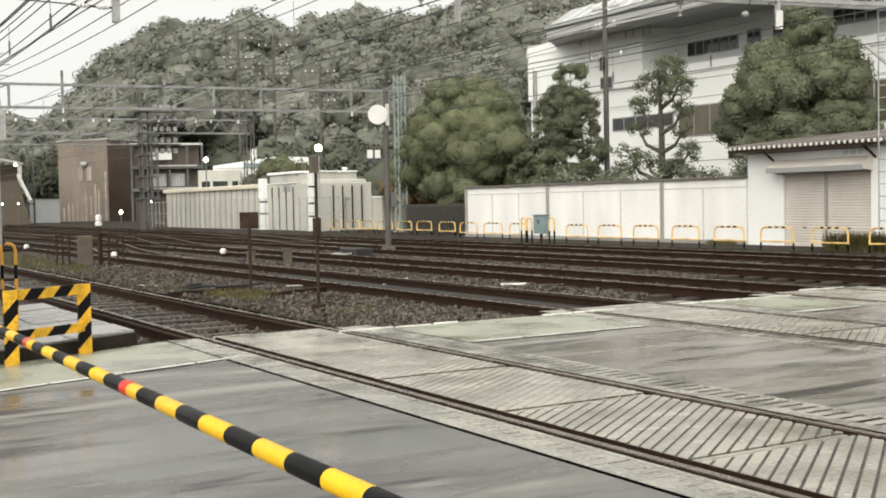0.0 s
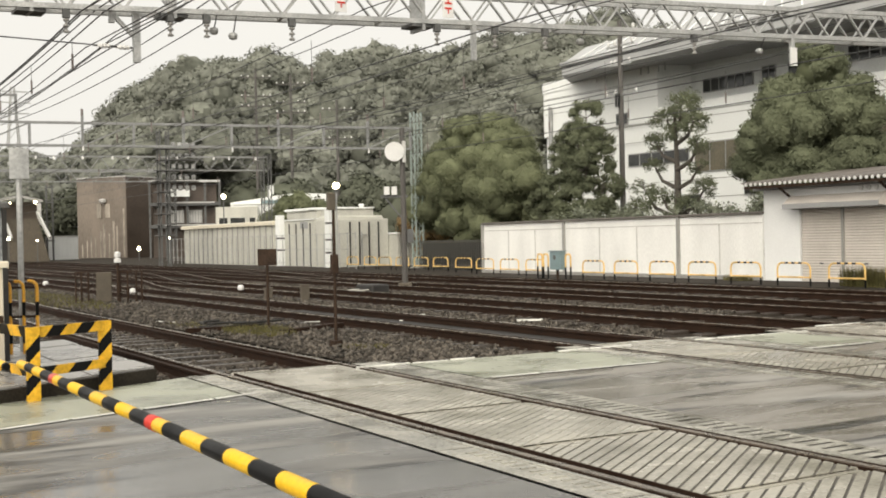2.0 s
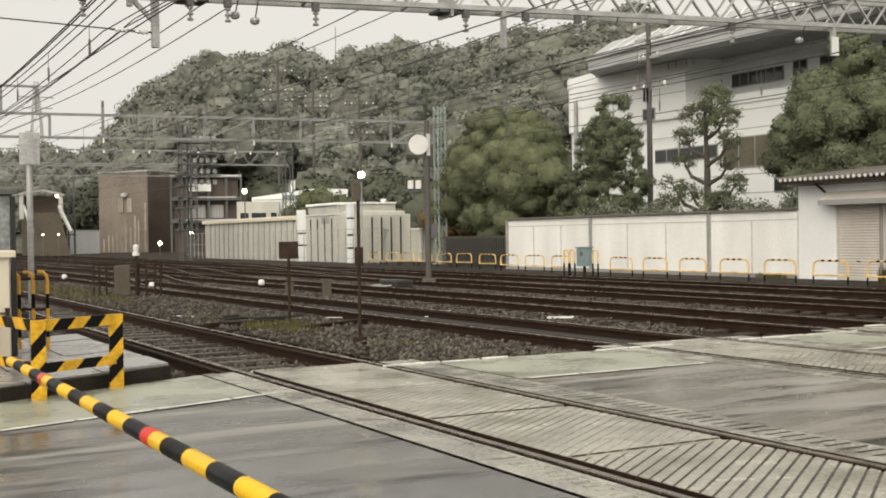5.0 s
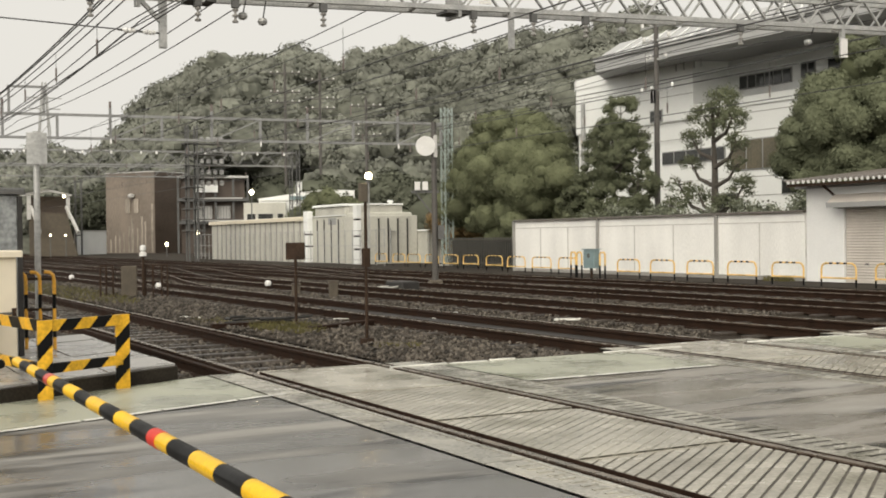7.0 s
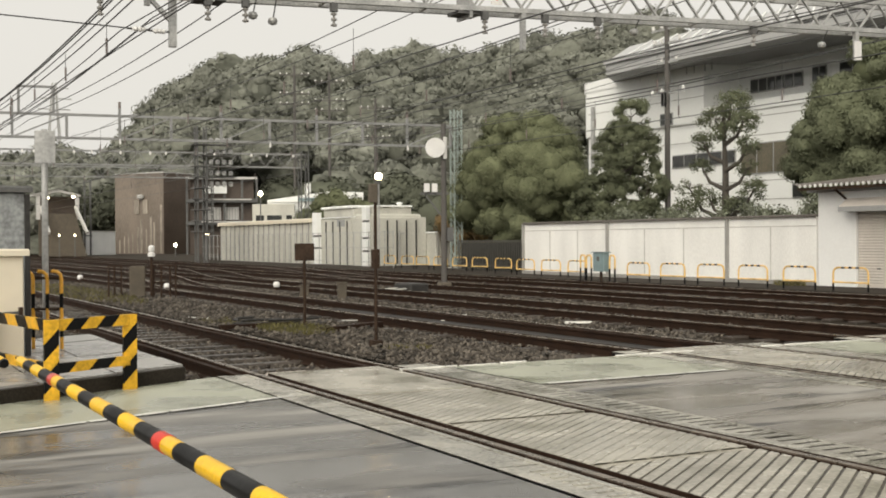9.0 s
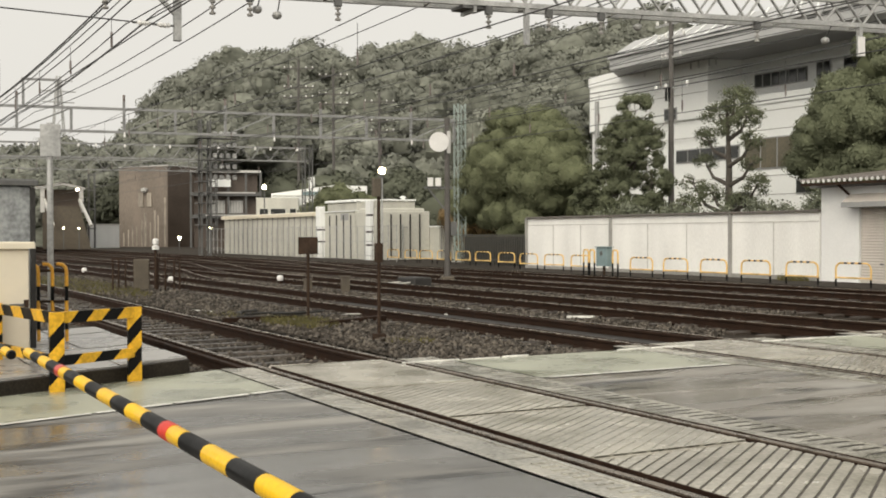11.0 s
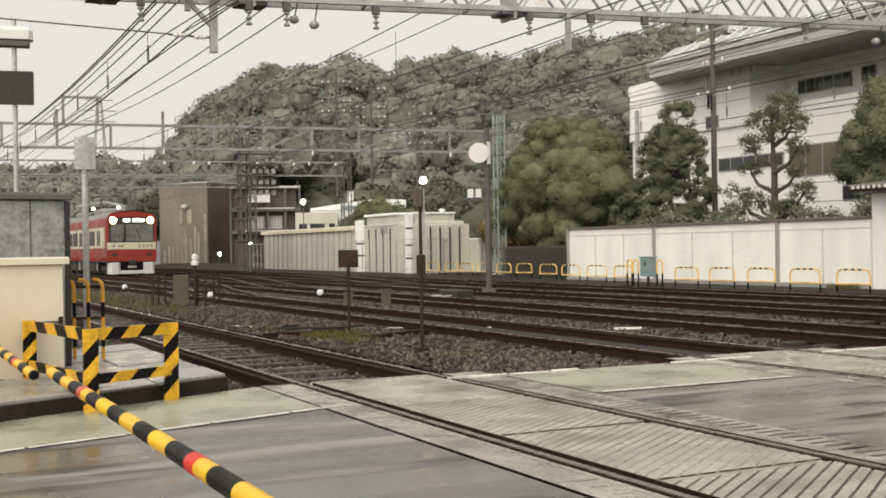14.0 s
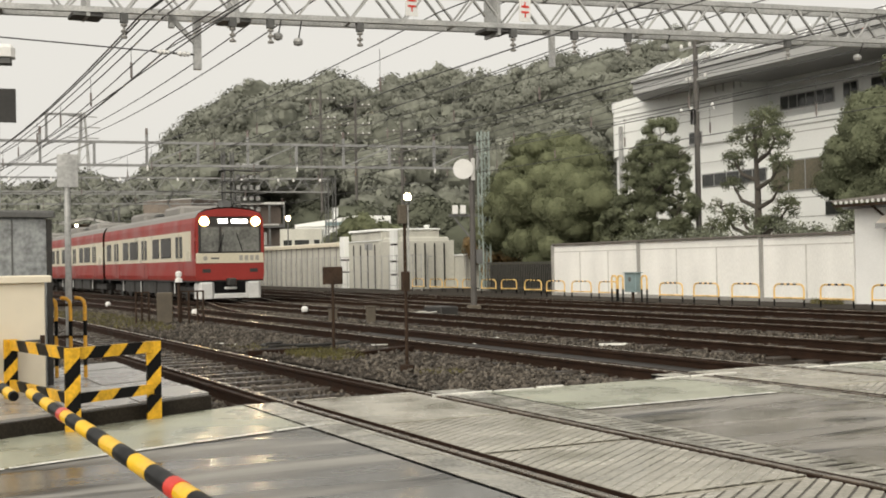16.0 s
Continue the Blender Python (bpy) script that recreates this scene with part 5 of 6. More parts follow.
    part("shaft", Mesh().rod((0, 0, -0.2), (0, 0, 10.6), 0.13, 0.10, 12), M["pole"], pole, smooth=True)
    for z, l in ((10.1, 1.0), (9.5, 0.9), (8.7, 0.7), (7.4, 1.1)):
        part("crossarm", Mesh().box(-0.04, 0.04, -l, l, z, z + 0.08), M["galv"], pole)
        for y in (-l + 0.1, l - 0.1, 0.35):
            part("insulator", Mesh().lathe([(0.03, 0), (0.07, 0.04), (0.07, 0.16), (0.02, 0.2)], (0, y, z + 0.08), 8), M["porcelain"], pole)
        part("box", Mesh().box(-0.26, -0.12, -0.1, 0.1, 6.9, 7.5, bevel=0.02), M["galv"], pole)


# ---- the far side of the yard ----
def u_barrier(w, h, rail_h):
    t = thing("hoop_barrier", "low yellow and black hoop barrier on the paving", "barrier", "hoop barriers")
    r, b = 0.025, 0.16
    arc = lambda s: [(0, s * (w / 2 - b + b * math.cos(a)), h - b + b * math.sin(a)) for a in [radians(k) for k in (0, 30, 60, 90)]]
    # striped pieces along the hoop
    for s in (-1, 1):
        zs = [-0.02, rail_h - 0.03, rail_h + 0.07, h - b]
        for i in range(3):
            part("post", Mesh().rod((0, s * w / 2, zs[i]), (0, s * w / 2, zs[i + 1]), r, sides=8), M["black" if i == 0 else "orange"], t)
        part("bend", Mesh().tube(arc(s), r, 8), M["orange"], t)
    n = 7
    for i in range(n):
        y0, y1 = -(w / 2 - b) + (w - 2 * b) * i / n, -(w / 2 - b) + (w - 2 * b) * (i + 1) / n
        part("top_bar", Mesh().rod((0, y0, h), (0, y1, h), r, sides=8), M["black" if i % 2 else "orange"], t)
    part("lower_bar", Mesh().rod((0, -w / 2, rail_h), (0, w / 2, rail_h), 0.024, sides=6), M["orange"], t)
    return t


def build_far_side():
    first = u_barrier(1.15, 0.60, 0.22)
    spots = [(23.3, 17.9), (23.3, 19.7), (23.3, 21.47), (23.3, 23.24), (23.3, 25.0), (23.3, 26.76), (23.3, 28.5), (23.3, 30.2), (23.95, 34.55), (24.15, 36.55), (24.3, 38.55), (24.9, 41.2), (25.4, 44.0), (25.35, 45.7), (25.4, 47.6), (25.45, 49.5), (25.5, 51.2), (25.5, 53.2)]
    first.matrix_world = pose(*spots[0], 0)
    for x, y in spots[1:]:
        copy_thing(first, pose(x, y, 0, 0, 0, 4 if y > 36 else 0))
    box = thing("control_box", "blue-grey enamelled control box on a post", "control box", m=pose(23.0, 31.8, 0))
    part("body", Mesh().box(-0.12, 0.12, -0.3, 0.3, 0.3, 0.92, bevel=0.02), M["bluebox"], box)
    part("dial", Mesh().rod((-0.13, 0, 0.72), (-0.115, 0, 0.72), 0.08, sides=12), M["steel"], box)
    part("lid", Mesh().box(-0.15, 0.15, -0.34, 0.34, 0.92, 0.95), M["bluebox"], box)
    part("post", Mesh().rod((0, 0, -0.02), (0, 0, 0.3), 0.05), M["rust"], box)
    for y in (31.05, 32.35, 32.7):
        g = thing("guard_post", "tall yellow and black guard hoop beside the control box", "barrier", "guard hoops", m=pose(22.9, y, 0))
        for s in (-0.14, 0.14):
            part("post", Mesh().rod((0, s, -0.02), (0, s, 0.4), 0.03), M["black"], g)
            part("post", Mesh().rod((0, s, 0.4), (0, s, 0.75), 0.03), M["orange"], g)
        part("top_bar", Mesh().tube([(0, -0.14, 0.75), (0, -0.09, 0.83), (0, 0.09, 0.83), (0, 0.14, 0.75)], 0.03), M["orange"], g)
    f = thing("slat_fence", "dark upright-slat fence panel beside the white wall", "fence")
    part("rail", Mesh().box(26.35, 26.40, 40.9, 47.6, 1.28, 1.34), M["fence"], f)
    part("rail", Mesh().box(26.35, 26.40, 40.9, 47.6, 0.2, 0.26), M["fence"], f)
    sl = Mesh().box(-0.012, 0.012, -0.025, 0.025, 0, 1.36).data("slat", M["fence"])
    for i in range(46):
        share("slat", sl, f, pose(26.33, 41.0 + i * 0.146, 0))
    # added black sheet that stands in for the shade between the slats
    part("backing", Mesh().box(26.5, 26.53, 40.9, 47.6, 0, 1.25), M["black"], f)
    # pale stores and switch houses along the far track
    walls = thing("store_wall", "long pale panelled store wall with a yellowish roof edge", "store", m=pose(0, 0, 0))
    part("body", Mesh().box(26.2, 30, 65.5, 83.2, 0, 2.47), M["store"], walls)
    # cream colour here paints the warm lamp light along the roof edge
    part("roof_edge", Mesh().box(26.0, 30.3, 65.3, 83.4, 2.47, 2.72, bevel=0.05), M["cream"], walls, "roof edge, lamp light painted in as cream")
    for i in range(17):
        part("rib", Mesh().box(26.14, 26.2, 65.8 + i, 65.84 + i, 0, 2.5), M["groove"], walls)
    for y0, y1, h, x in ((60.0, 65.1, 3.22, 26.4),):
        s = thing("switch_house", "pale sheet-metal switch house with dark upright bars", "equipment house", "switch houses")
        part("body", Mesh().box(x, x + 3.5, y0, y1, 0, h - 0.5, bevel=0.04), M["store"], s)
        part("upper_body", Mesh().box(x + 0.3, x + 3.2, y0 + 0.35, y1 - 0.35, h - 0.5, h, bevel=0.05), M["store"], s)
        n = 4
        for i in range(n):
            u, w = y0 + 0.25 + (y1 - y0 - 0.5) * i / n, y0 + 0.25 + (y1 - y0 - 0.5) * (i + 1) / n
            part("roof_lid", Mesh().box(x + 0.15, x + 3.3, u + 0.03, w - 0.03, h, h + 0.13, bevel=0.05), M["bwhite"], s, "white roof lid")
        part("ledge", Mesh().box(x - 0.06, x + 0.3, y0, y1, h - 0.56, h - 0.5), M["bwhite"], s)
        part("vent_grille", Mesh().box(x - 0.02, x, y0 + 0.9, y0 + 2.0, h - 1.05, h - 0.65), M["soffit"], s)
        for k in range(5):
            part("bar", Mesh().box(x - 0.05, x, y0 + 0.5 + k * (y1 - y0 - 1) / 4, y0 + 0.58 + k * (y1 - y0 - 1) / 4, 0, h - 0.75), M["pit"], s)
        for z0, z1 in ((0, 0.9), (1.0, 1.6), (1.7, h - 0.2)):
            part("duct", Mesh().box(x - 0.35, x, y1 - 0.75, y1 - 0.1, z0, z1, bevel=0.03), M["bwhite"], s, "white duct section")
        part("duct_core", Mesh().box(x - 0.3, x, y1 - 0.7, y1 - 0.15, 0, h - 0.25), M["pit"], s)
    s = thing("transformer_house", "pale stepped transformer house with dark upright seams", "equipment house")
    part("body", Mesh().box(26.2, 29.54, 57.0, 59.4, 0, 2.62, bevel=0.03), M["store"], s)
    part("shoulder", Mesh().box(26.3, 29.3, 57.1, 59.3, 2.62, 2.80, bevel=0.08), M["store"], s)
    part("upper_body", Mesh().box(26.45, 28.75, 57.2, 59.2, 2.80, 3.18, bevel=0.04), M["store"], s)
    for i in range(4):
        part("roof_lid", Mesh().box(26.42 + i * 0.6, 26.98 + i * 0.6, 57.12, 59.3, 3.18, 3.27, bevel=0.03), M["bwhite"], s, "white roof lid")
    for x in (27.15, 27.72, 28.30, 28.88):
        part("seam", Mesh().box(x, x + 0.07, 56.95, 57.0, 0.1, 2.45), M["pit"], s, "dark upright seam")
    part("pipe", Mesh().rod((27.85, 56.9, 0), (27.85, 56.9, 1.9), 0.04), M["galv"], s)
    part("pipe_arm", Mesh().bar((27.85, 56.9, 1.75), (28.15, 56.9, 1.75), 0.05, 0.05), M["galv"], s)
    for z0, z1 in ((0, 0.75), (0.85, 1.45), (1.55, 2.35), (2.45, 3.2)):
        part("duct", Mesh().box(25.9, 26.18, 57.0, 57.5, z0, z1, bevel=0.03), M["bwhite"], s, "white duct section")
    part("duct_core", Mesh().box(25.95, 26.14, 57.05, 57.45, 0, 3.1), M["pit"], s)
    part("vent", Mesh().lathe([(0.12, 0), (0.12, 0.1), (0.2, 0.12), (0.12, 0.2)], (28.4, 58, 3.27), 10), M["bwhite"], s, smooth=True)
    s = thing("low_store", "low pale ribbed store box beside the lattice mast", "store")
    part("body", Mesh().box(29.58, 30.9, 56.0, 57.2, 0, 1.75, bevel=0.03), M["store"], s)
    part("lid", Mesh().box(29.52, 30.95, 55.95, 57.25, 1.75, 1.83, bevel=0.02), M["bwhite"], s)
    for i in range(5):
        part("rib", Mesh().box(29.7 + i * 0.26, 29.75 + i * 0.26, 55.96, 56.0, 0, 1.7), M["groove"], s)
    m = thing("mesh_fence", "pale wire fence on thin posts before the stores", "fence")
    for i in range(34):
        part("post", Mesh().rod((25.6 + 0.01 * i, 53 + i, 0), (25.6 + 0.01 * i, 53 + i, 1.85), 0.025, sides=6), M["galv"], m)
    for z in (0.25, 1.0, 1.8):
        part("rail", Mesh().rod((25.6, 53, z), (25.94, 87, z), 0.015, sides=6), M["galv"], m)
    # white low building with a ramped roof behind the stores
    h = thing("white_house", "white low building with sloping roof behind the stores", "building", m=pose(33.94, 98.31, 0, 0, 0, -23))
    part("wall", Mesh().box(1.2, 9.6, 0.02, 8, 0, 4.86), M["bwhite"], h)
    r = Mesh()
    lo, hi = 4.86, 5.73
    for x0, x1, z0, z1 in ((1.2, 6.7, lo + 0.1, hi), (6.7, 9.6, hi, hi - 0.1)):
        r.quad((x0, -0.15, z0), (x1, -0.15, z1), (x1, 8, z1), (x0, 8, z0))
        r.quad((x0, -0.15, lo - 0.05), (x1, -0.15, lo - 0.05), (x1, -0.15, z1), (x0, -0.15, z0))
    part("roof", r, M["bwhite"], h)
    part("annexe", Mesh().box(0, 3.6, -1.5, 0, 0, 4.57), M["store"], h, "cream flat-roofed annexe")
    for x0, x1 in ((0.3, 1.0), (1.25, 2.5), (2.9, 3.4)):
        part("window", Mesh().box(x0, x1, -1.53, -1.5, 2.6, 3.6), M["glass"], h)
    part("signboard", Mesh().box(3.9, 7.4, -0.22, -0.16, 4.86, 5.15), M["bluebox"], h, "faded blue signboard")
    part("chimney", Mesh().rod((4.7, 2, 4.5), (4.7, 2, 6.52), 0.28, sides=10), M["bwhite"], h)
    # brown tiled building with lime streaks
    b = thing("brown_building", "tall brown tiled building with pale lime streaks", "building", m=Matrix.Translation((34.9, 132, 0)) @ Matrix.Rotation(math.atan2(6.2, -4.0), 4, "Z"))
    part("front_wall", Mesh().box(0, 7.4, -5.0, 0, -0.2, 9.2), M["brown"], b)
    # side face in a darker copy of the brown, its shade painted on
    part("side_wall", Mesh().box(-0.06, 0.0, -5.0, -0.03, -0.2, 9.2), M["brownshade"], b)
    part("coping", Mesh().box(-0.1, 7.5, -5.1, 0.1, 9.2, 9.33), M["sign"], b)
    for x, w, z in ((0.25, 0.25, 5.6), (1.3, 0.22, 3.6), (1.75, 0.3, 4.2), (2.5, 0.2, 2.8), (3.2, 0.35, 3.9), (3.75, 0.22, 3.1), (4.6, 0.15, 2.3), (5.2, 0.25, 2.6), (5.9, 0.15, 2.0), (6.6, 0.2, 1.6)):
        part("streak", Mesh().box(x, x + w, 0.0, 0.02, 0.05, z), M["streak"], b)
    for x in (2.3, 3.6):
        part("vent", Mesh().box(x, x + 0.7, 0, 0.12, 4.6, 6.2), M["streak"], b)
    part("lamp", Mesh().lathe([(0.1, 0), (0.4, 0.2), (0.4, 0.5), (0.1, 0.6)], (3.2, 0.3, 6.2), 8), M["sign"], b)
    # dark steel platform building with shutters to its right
    s = thing("platform_building", "dark steel-framed building with pale shutters", "building", m=pose(34.15, 120.25, 0, 0, 0, -17))
    part("body", Mesh().box(0.4, 7.01, 0.9, 5, 0, 7.91), M["brownshade"], s)
    part("roof", Mesh().box(0, 7.37, 0, 5.4, 7.91, 8.14), M["sign"], s, "pale flat roof edge")
    for z0, z1 in ((5.45, 5.80), (3.11, 3.46)):
        part("deck", Mesh().box(0, 7.37, -0.3, 1.2, z0, z1), M["steel"], s)
        part("deck_edge", Mesh().box(1.6, 6.76, -0.36, -0.3, z1 - 0.1, z1 + 0.03), M["sign"], s, "pale deck edge")
    for x in (0, 1.65, 3.84, 5.67, 7.19):
        part("column", Mesh().box(x, x + 0.22, -0.15, 0.1, 0, 7.91), M["steel"], s)
    for x0, x1 in ((1.83, 3.60), (4.02, 5.48)):
        part("shutter", Mesh().box(x0, x1, 0.7, 0.9, 3.64, 4.98), M["sign"], s, "pale ribbed shutter")
        for i in range(5):
            part("shutter_rib", Mesh().box(x0 + (i + 0.5) * (x1 - x0) / 5, x0 + (i + 0.5) * (x1 - x0) / 5 + 0.06, 0.66, 0.7, 3.64, 4.98), M["soffit"], s)
    part("sign_panel", Mesh().box(1.77, 4.20, -0.3, -0.2, 6.39, 7.20), M["bwhite"], s, "white sign panel")
    # covered stair of the footbridge
    st = thing("footbridge_stair", "covered footbridge stair with a white gabled frame", "stair", m=pose(21.66, 122.09, 0, 0, 0, -11))
    eave, top, deck = 6.07, 6.57, 4.27
    for x in (-1.93, 1.80):
        part("post", Mesh().box(x - 0.2, x + 0.2, 0, 0.3, deck - 0.6, eave), M["sign"], st)
    for x0, x1 in ((-1.74, -0.81), (1.62, 2.74)):
        part("handrail", Mesh().bar((x0, 0, 4.94), (x1, -3.5, 2.30), 0.22, 0.3), M["sign"], st, "white sloping handrail")
    part("gable", Mesh().bar((-2.74, 0, eave), (0.00, 0, top), 0.25, 0.22), M["sign"], st)
    part("gable", Mesh().bar((0.00, 0, top), (2.18, 0, eave), 0.25, 0.22), M["sign"], st)
    r = Mesh()
    r.quad((-2.80, -0.2, eave + 0.12), (0.00, -0.2, top + 0.15), (0.00, 7, top + 0.15), (-2.80, 7, eave + 0.12))
    r.quad((0.00, -0.2, top + 0.15), (2.24, -0.2, eave + 0.12), (2.24, 7, eave + 0.12), (0.00, 7, top + 0.15))
    part("roof", r, M["galv"], st)
    # solid block, coloured dark for the shade inside the passage
    part("passage", Mesh().box(-1.93, 1.80, 3.0, 7, 0, eave), M["brownshade"], st, "passage block under the roof, its shade painted dark")
    n = 14
    for i in range(n):
        u, w = i / n, (i + 1) / n
        z0 = deck * (1 - u)
        s0 = 2.74 - 1.68
        part("step", Mesh().box(-0.81 - 0.6 + s0 * u * 0.5, 1.68 + s0 * u, 0.1 - 4.2 * w, 0.1 - 4.2 * u, 0, z0), M["tan"], st, "weathered olive step")
    part("landing", Mesh().box(-1.93, 1.80, 0.1, 3.0, 0, deck), M["tan"], st)
    for x, zz in ((-1.06, 5.73), (1.43, 5.84)):
        part("lamp", Mesh().lathe([(0.05, 0), (0.15, 0.08), (0.15, 0.2), (0.05, 0.26)], (x, 0.35, zz), 8), M["lampfar"], st)
    ho = thing("small_house", "small grey-roofed house beside the footbridge stair", "house", m=pose(31.65, 146.62, 0, 0, 0, -12))
    part("wall", Mesh().box(-0.6, 4, 0, 6, 0, 3.78), M["brown"], ho)
    rr = Mesh()
    rr.quad((-1.4, -0.6, 3.78), (4.2, -0.6, 3.78), (4.2, 3, 4.67), (1.2, 3, 4.67))
    rr.quad((-1.4, 6.6, 3.78), (4.2, 6.6, 3.78), (4.2, 3, 4.67), (1.2, 3, 4.67))
    rr.quad((-1.4, -0.6, 3.78), (1.2, 3, 4.67), (-1.4, 6.6, 3.78))
    part("roof", rr, M["bgrey"], ho)
    fw = thing("far_fence", "pale panel fence at the end of the yard", "fence")
    a, b = Vector((25.15, 127.54, 0)), Vector((29.20, 130.78, 0))
    for i in range(8):
        u, w = a.lerp(b, i / 8), a.lerp(b, (i + 0.97) / 8)
        part("panel", Mesh().bar(u + Vector((0, 0, 1.26)), w + Vector((0, 0, 1.26)), 0.1, 2.52), M["upper"], fw)
    part("rail", Mesh().bar(a + Vector((0, 0, 2.52)), b + Vector((0, 0, 2.52)), 0.2, 0.14), M["sign"], fw)
    km = thing("far_mast", "slender grey double-pole mast beyond the fence", "mast", m=pose(25.20, 125.50, 0))
    for x in (-0.3, 0.3):
        part("pole", Mesh().rod((x, 0, -0.1), (x, 0, 7.87), 0.1), M["steel"], km)
    for z in (2.0, 4.0, 6.0, 7.57):
        part("crossbar", Mesh().box(-0.45, 0.45, -0.06, 0.06, z, z + 0.12), M["steel"], km)
    # lit yard lamps far off
    for x, y, z, r in ((32.52, 92.45, 5.31, 0.20), (29.66, 108.00, 1.07, 0.17), (19.52, 116.37, 2.26, 0.16), (32.42, 107.21, 2.04, 0.14), (20.67, 116.18, 2.05, 0.08), (22.07, 115.92, 2.04, 0.08)):
        p = thing("yard_lamp", "lit yard lamp on a thin pole", "lamp", "yard lamps", m=pose(x, y, 0))
        part("pole", Mesh().rod((0, 0, -0.1), (0, 0, z - r), 0.05), M["steel"], p)
        part("bulb", Mesh().lathe([(0.3 * r, -r), (0.85 * r, -0.5 * r), (r, 0), (0.85 * r, 0.5 * r), (0.3 * r, r)], (0, 0, z), 10), M["lampfar"], p, smooth=True)
    # transmission towers and bare poles on the hill
    for x, y, z in ((42.4, 110.2, 18.9), (46.4, 110.8, 18.5), (49.0, 105.3, 15.4)):
        p = thing("hill_pole", "grey pole with insulator arms before the wooded hill", "pole", "hill poles", m=pose(x, y, 0, 0, 0, -25))
        part("shaft", Mesh().rod((0, 0, -0.2), (0, 0, z), 0.17, 0.12), M["pole"], p)
        for k, drop in enumerate((1.0, 2.9, 3.9)):
            c = part("crossarm", Mesh().box(-1.5, 1.5, -0.06, 0.06, z - drop, z - drop + 0.12), M["pole"], p)
            for u in (-1.4, -0.75, 0.75, 1.4):
                part("insulator", Mesh().lathe([(0.03, 0), (0.075, 0.04), (0.075, 0.14), (0.03, 0.18)], (u, 0, z - drop + 0.12), 8), M["porcelain"], c, "white pin insulator")


# ---- things among the tracks ----
def build_yard_things():
    lamp = thing("yard_lamp", "lit lamp on a rusty post in the ballast", "lamp", m=pose(7.0, 15.08, BED))
    part("shaft", Mesh().rod((0, 0, 0), (0, 0, 2.1), 0.027, 0.023, 10), M["rust"], lamp, smooth=True)
    part("lamp_pole", Mesh().rod((0.05, -0.01, 1.2), (0.05, -0.01, 2.36), 0.014), M["galv"], lamp, "thin pale lamp pole")
    part("foot", Mesh().rod((0, 0, -0.02), (0, 0, 0.14), 0.11, 0.1, 10), M["rust"], lamp)
    part("clamp", Mesh().box(-0.05, 0.05, -0.05, 0.05, 1.15, 1.42, bevel=0.01), M["rust"], lamp)
    part("socket", Mesh().rod((0.05, -0.01, 2.34), (0.05, -0.01, 2.40), 0.03, 0.04, 10), M["steel"], lamp)
    part("junction_box", Mesh().box(-0.10, 0.02, -0.05, 0.03, 2.08, 2.34, bevel=0.01), M["tan"], lamp)
    part("bulb", Mesh().lathe([(0.025, 0), (0.043, 0.015), (0.05, 0.045), (0.043, 0.075), (0.02, 0.095)], (0.05, -0.01, 2.40), 14), M["lamp"], lamp, "glowing warm bulb", smooth=True)

    plate = thing("square_marker", "rusty square marker plate on a dark post", "marker sign", m=pose(7.55, 19.2, BED, 0, 0, -21))
    part("post", Mesh().rod((0, 0, 0), (0, 0, 1.25), 0.028), M["rust"], plate)
    part("plate", Mesh().box(-0.17, 0.17, -0.03, -0.005, 1.20, 1.50, bevel=0.005), M["rust"], plate)
    part("base", Mesh().box(-0.1, 0.1, -0.1, 0.1, -0.02, 0.1), M["rust"], plate)

    d = thing("disc_post", "grey signal post with a pale round disc and ladder boxes", "signal post", m=pose(17.9, 33.3, BED, 0, 0, -24))
    part("pole", Mesh().rod((0, 0, 0), (0, 0, 5.3), 0.1, 0.085, 12), M["pole"], d, smooth=True)
    part("disc", Mesh().rod((-0.28, -0.24, 4.5), (-0.28, -0.16, 4.5), 0.32, sides=24), M["porcelain"], d, "pale round disc")
    part("disc_side", Mesh().box(-0.02, 0.1, -0.2, 0.05, 4.15, 4.85, bevel=0.02), M["sign"], d)
    part("crossarm", Mesh().box(-0.75, 0.15, -0.06, 0.06, 3.0, 3.08), M["steel"], d)
    for x in (-0.55, -0.3):
        part("lamp_box", Mesh().box(x - 0.09, x + 0.09, -0.14, 0.1, 3.09, 3.36, bevel=0.01), M["porcelain"], d)
    part("brace", Mesh().bar((-0.6, 0, 3.0), (-0.05, 0, 2.3), 0.05, 0.05), M["steel"], d)
    part("footing", Mesh().box(-0.22, 0.22, -0.22, 0.22, -0.02, 0.18, bevel=0.04), M["tan"], d)
    part("box", Mesh().box(0.1, 0.3, -0.1, 0.12, 1.5, 1.95), M["steel"], d)

    j = thing("relay_box", "rusty relay box between pipe rails", "relay box", m=pose(7.75, 32.0, BED, 0, 0, -14))
    part("body", Mesh().box(-0.22, 0.2, -0.2, 0.2, 0.08, 0.88, bevel=0.02), M["tan"], j)
    for x in (-0.75, -0.6, -0.42, 0.42, 0.62, 0.85, 1.0):
        part("post", Mesh().rod((x, -0.3, -0.02), (x, -0.3, 0.92), 0.028, sides=6), M["rust"], j)
    for x0, x1 in ((-0.75, -0.42), (0.42, 1.0)):
        for z in (0.45, 0.9):
            part("rail", Mesh().rod((x0, -0.3, z), (x1, -0.3, z), 0.02, sides=6), M["rust"], j)
    q = thing("bell_post", "short rusty post with a white bell-shaped marker", "marker", m=pose(8.0, 31.5, BED))
    part("post", Mesh().rod((0, 0, 0), (0, 0, 1.15), 0.04), M["rust"], q)
    part("bell", Mesh().lathe([(0.10, 0), (0.10, 0.09), (0.05, 0.12), (0.085, 0.16), (0.085, 0.26), (0.04, 0.30)], (0, 0, 1.15), 12), M["porcelain"], q, smooth=True)
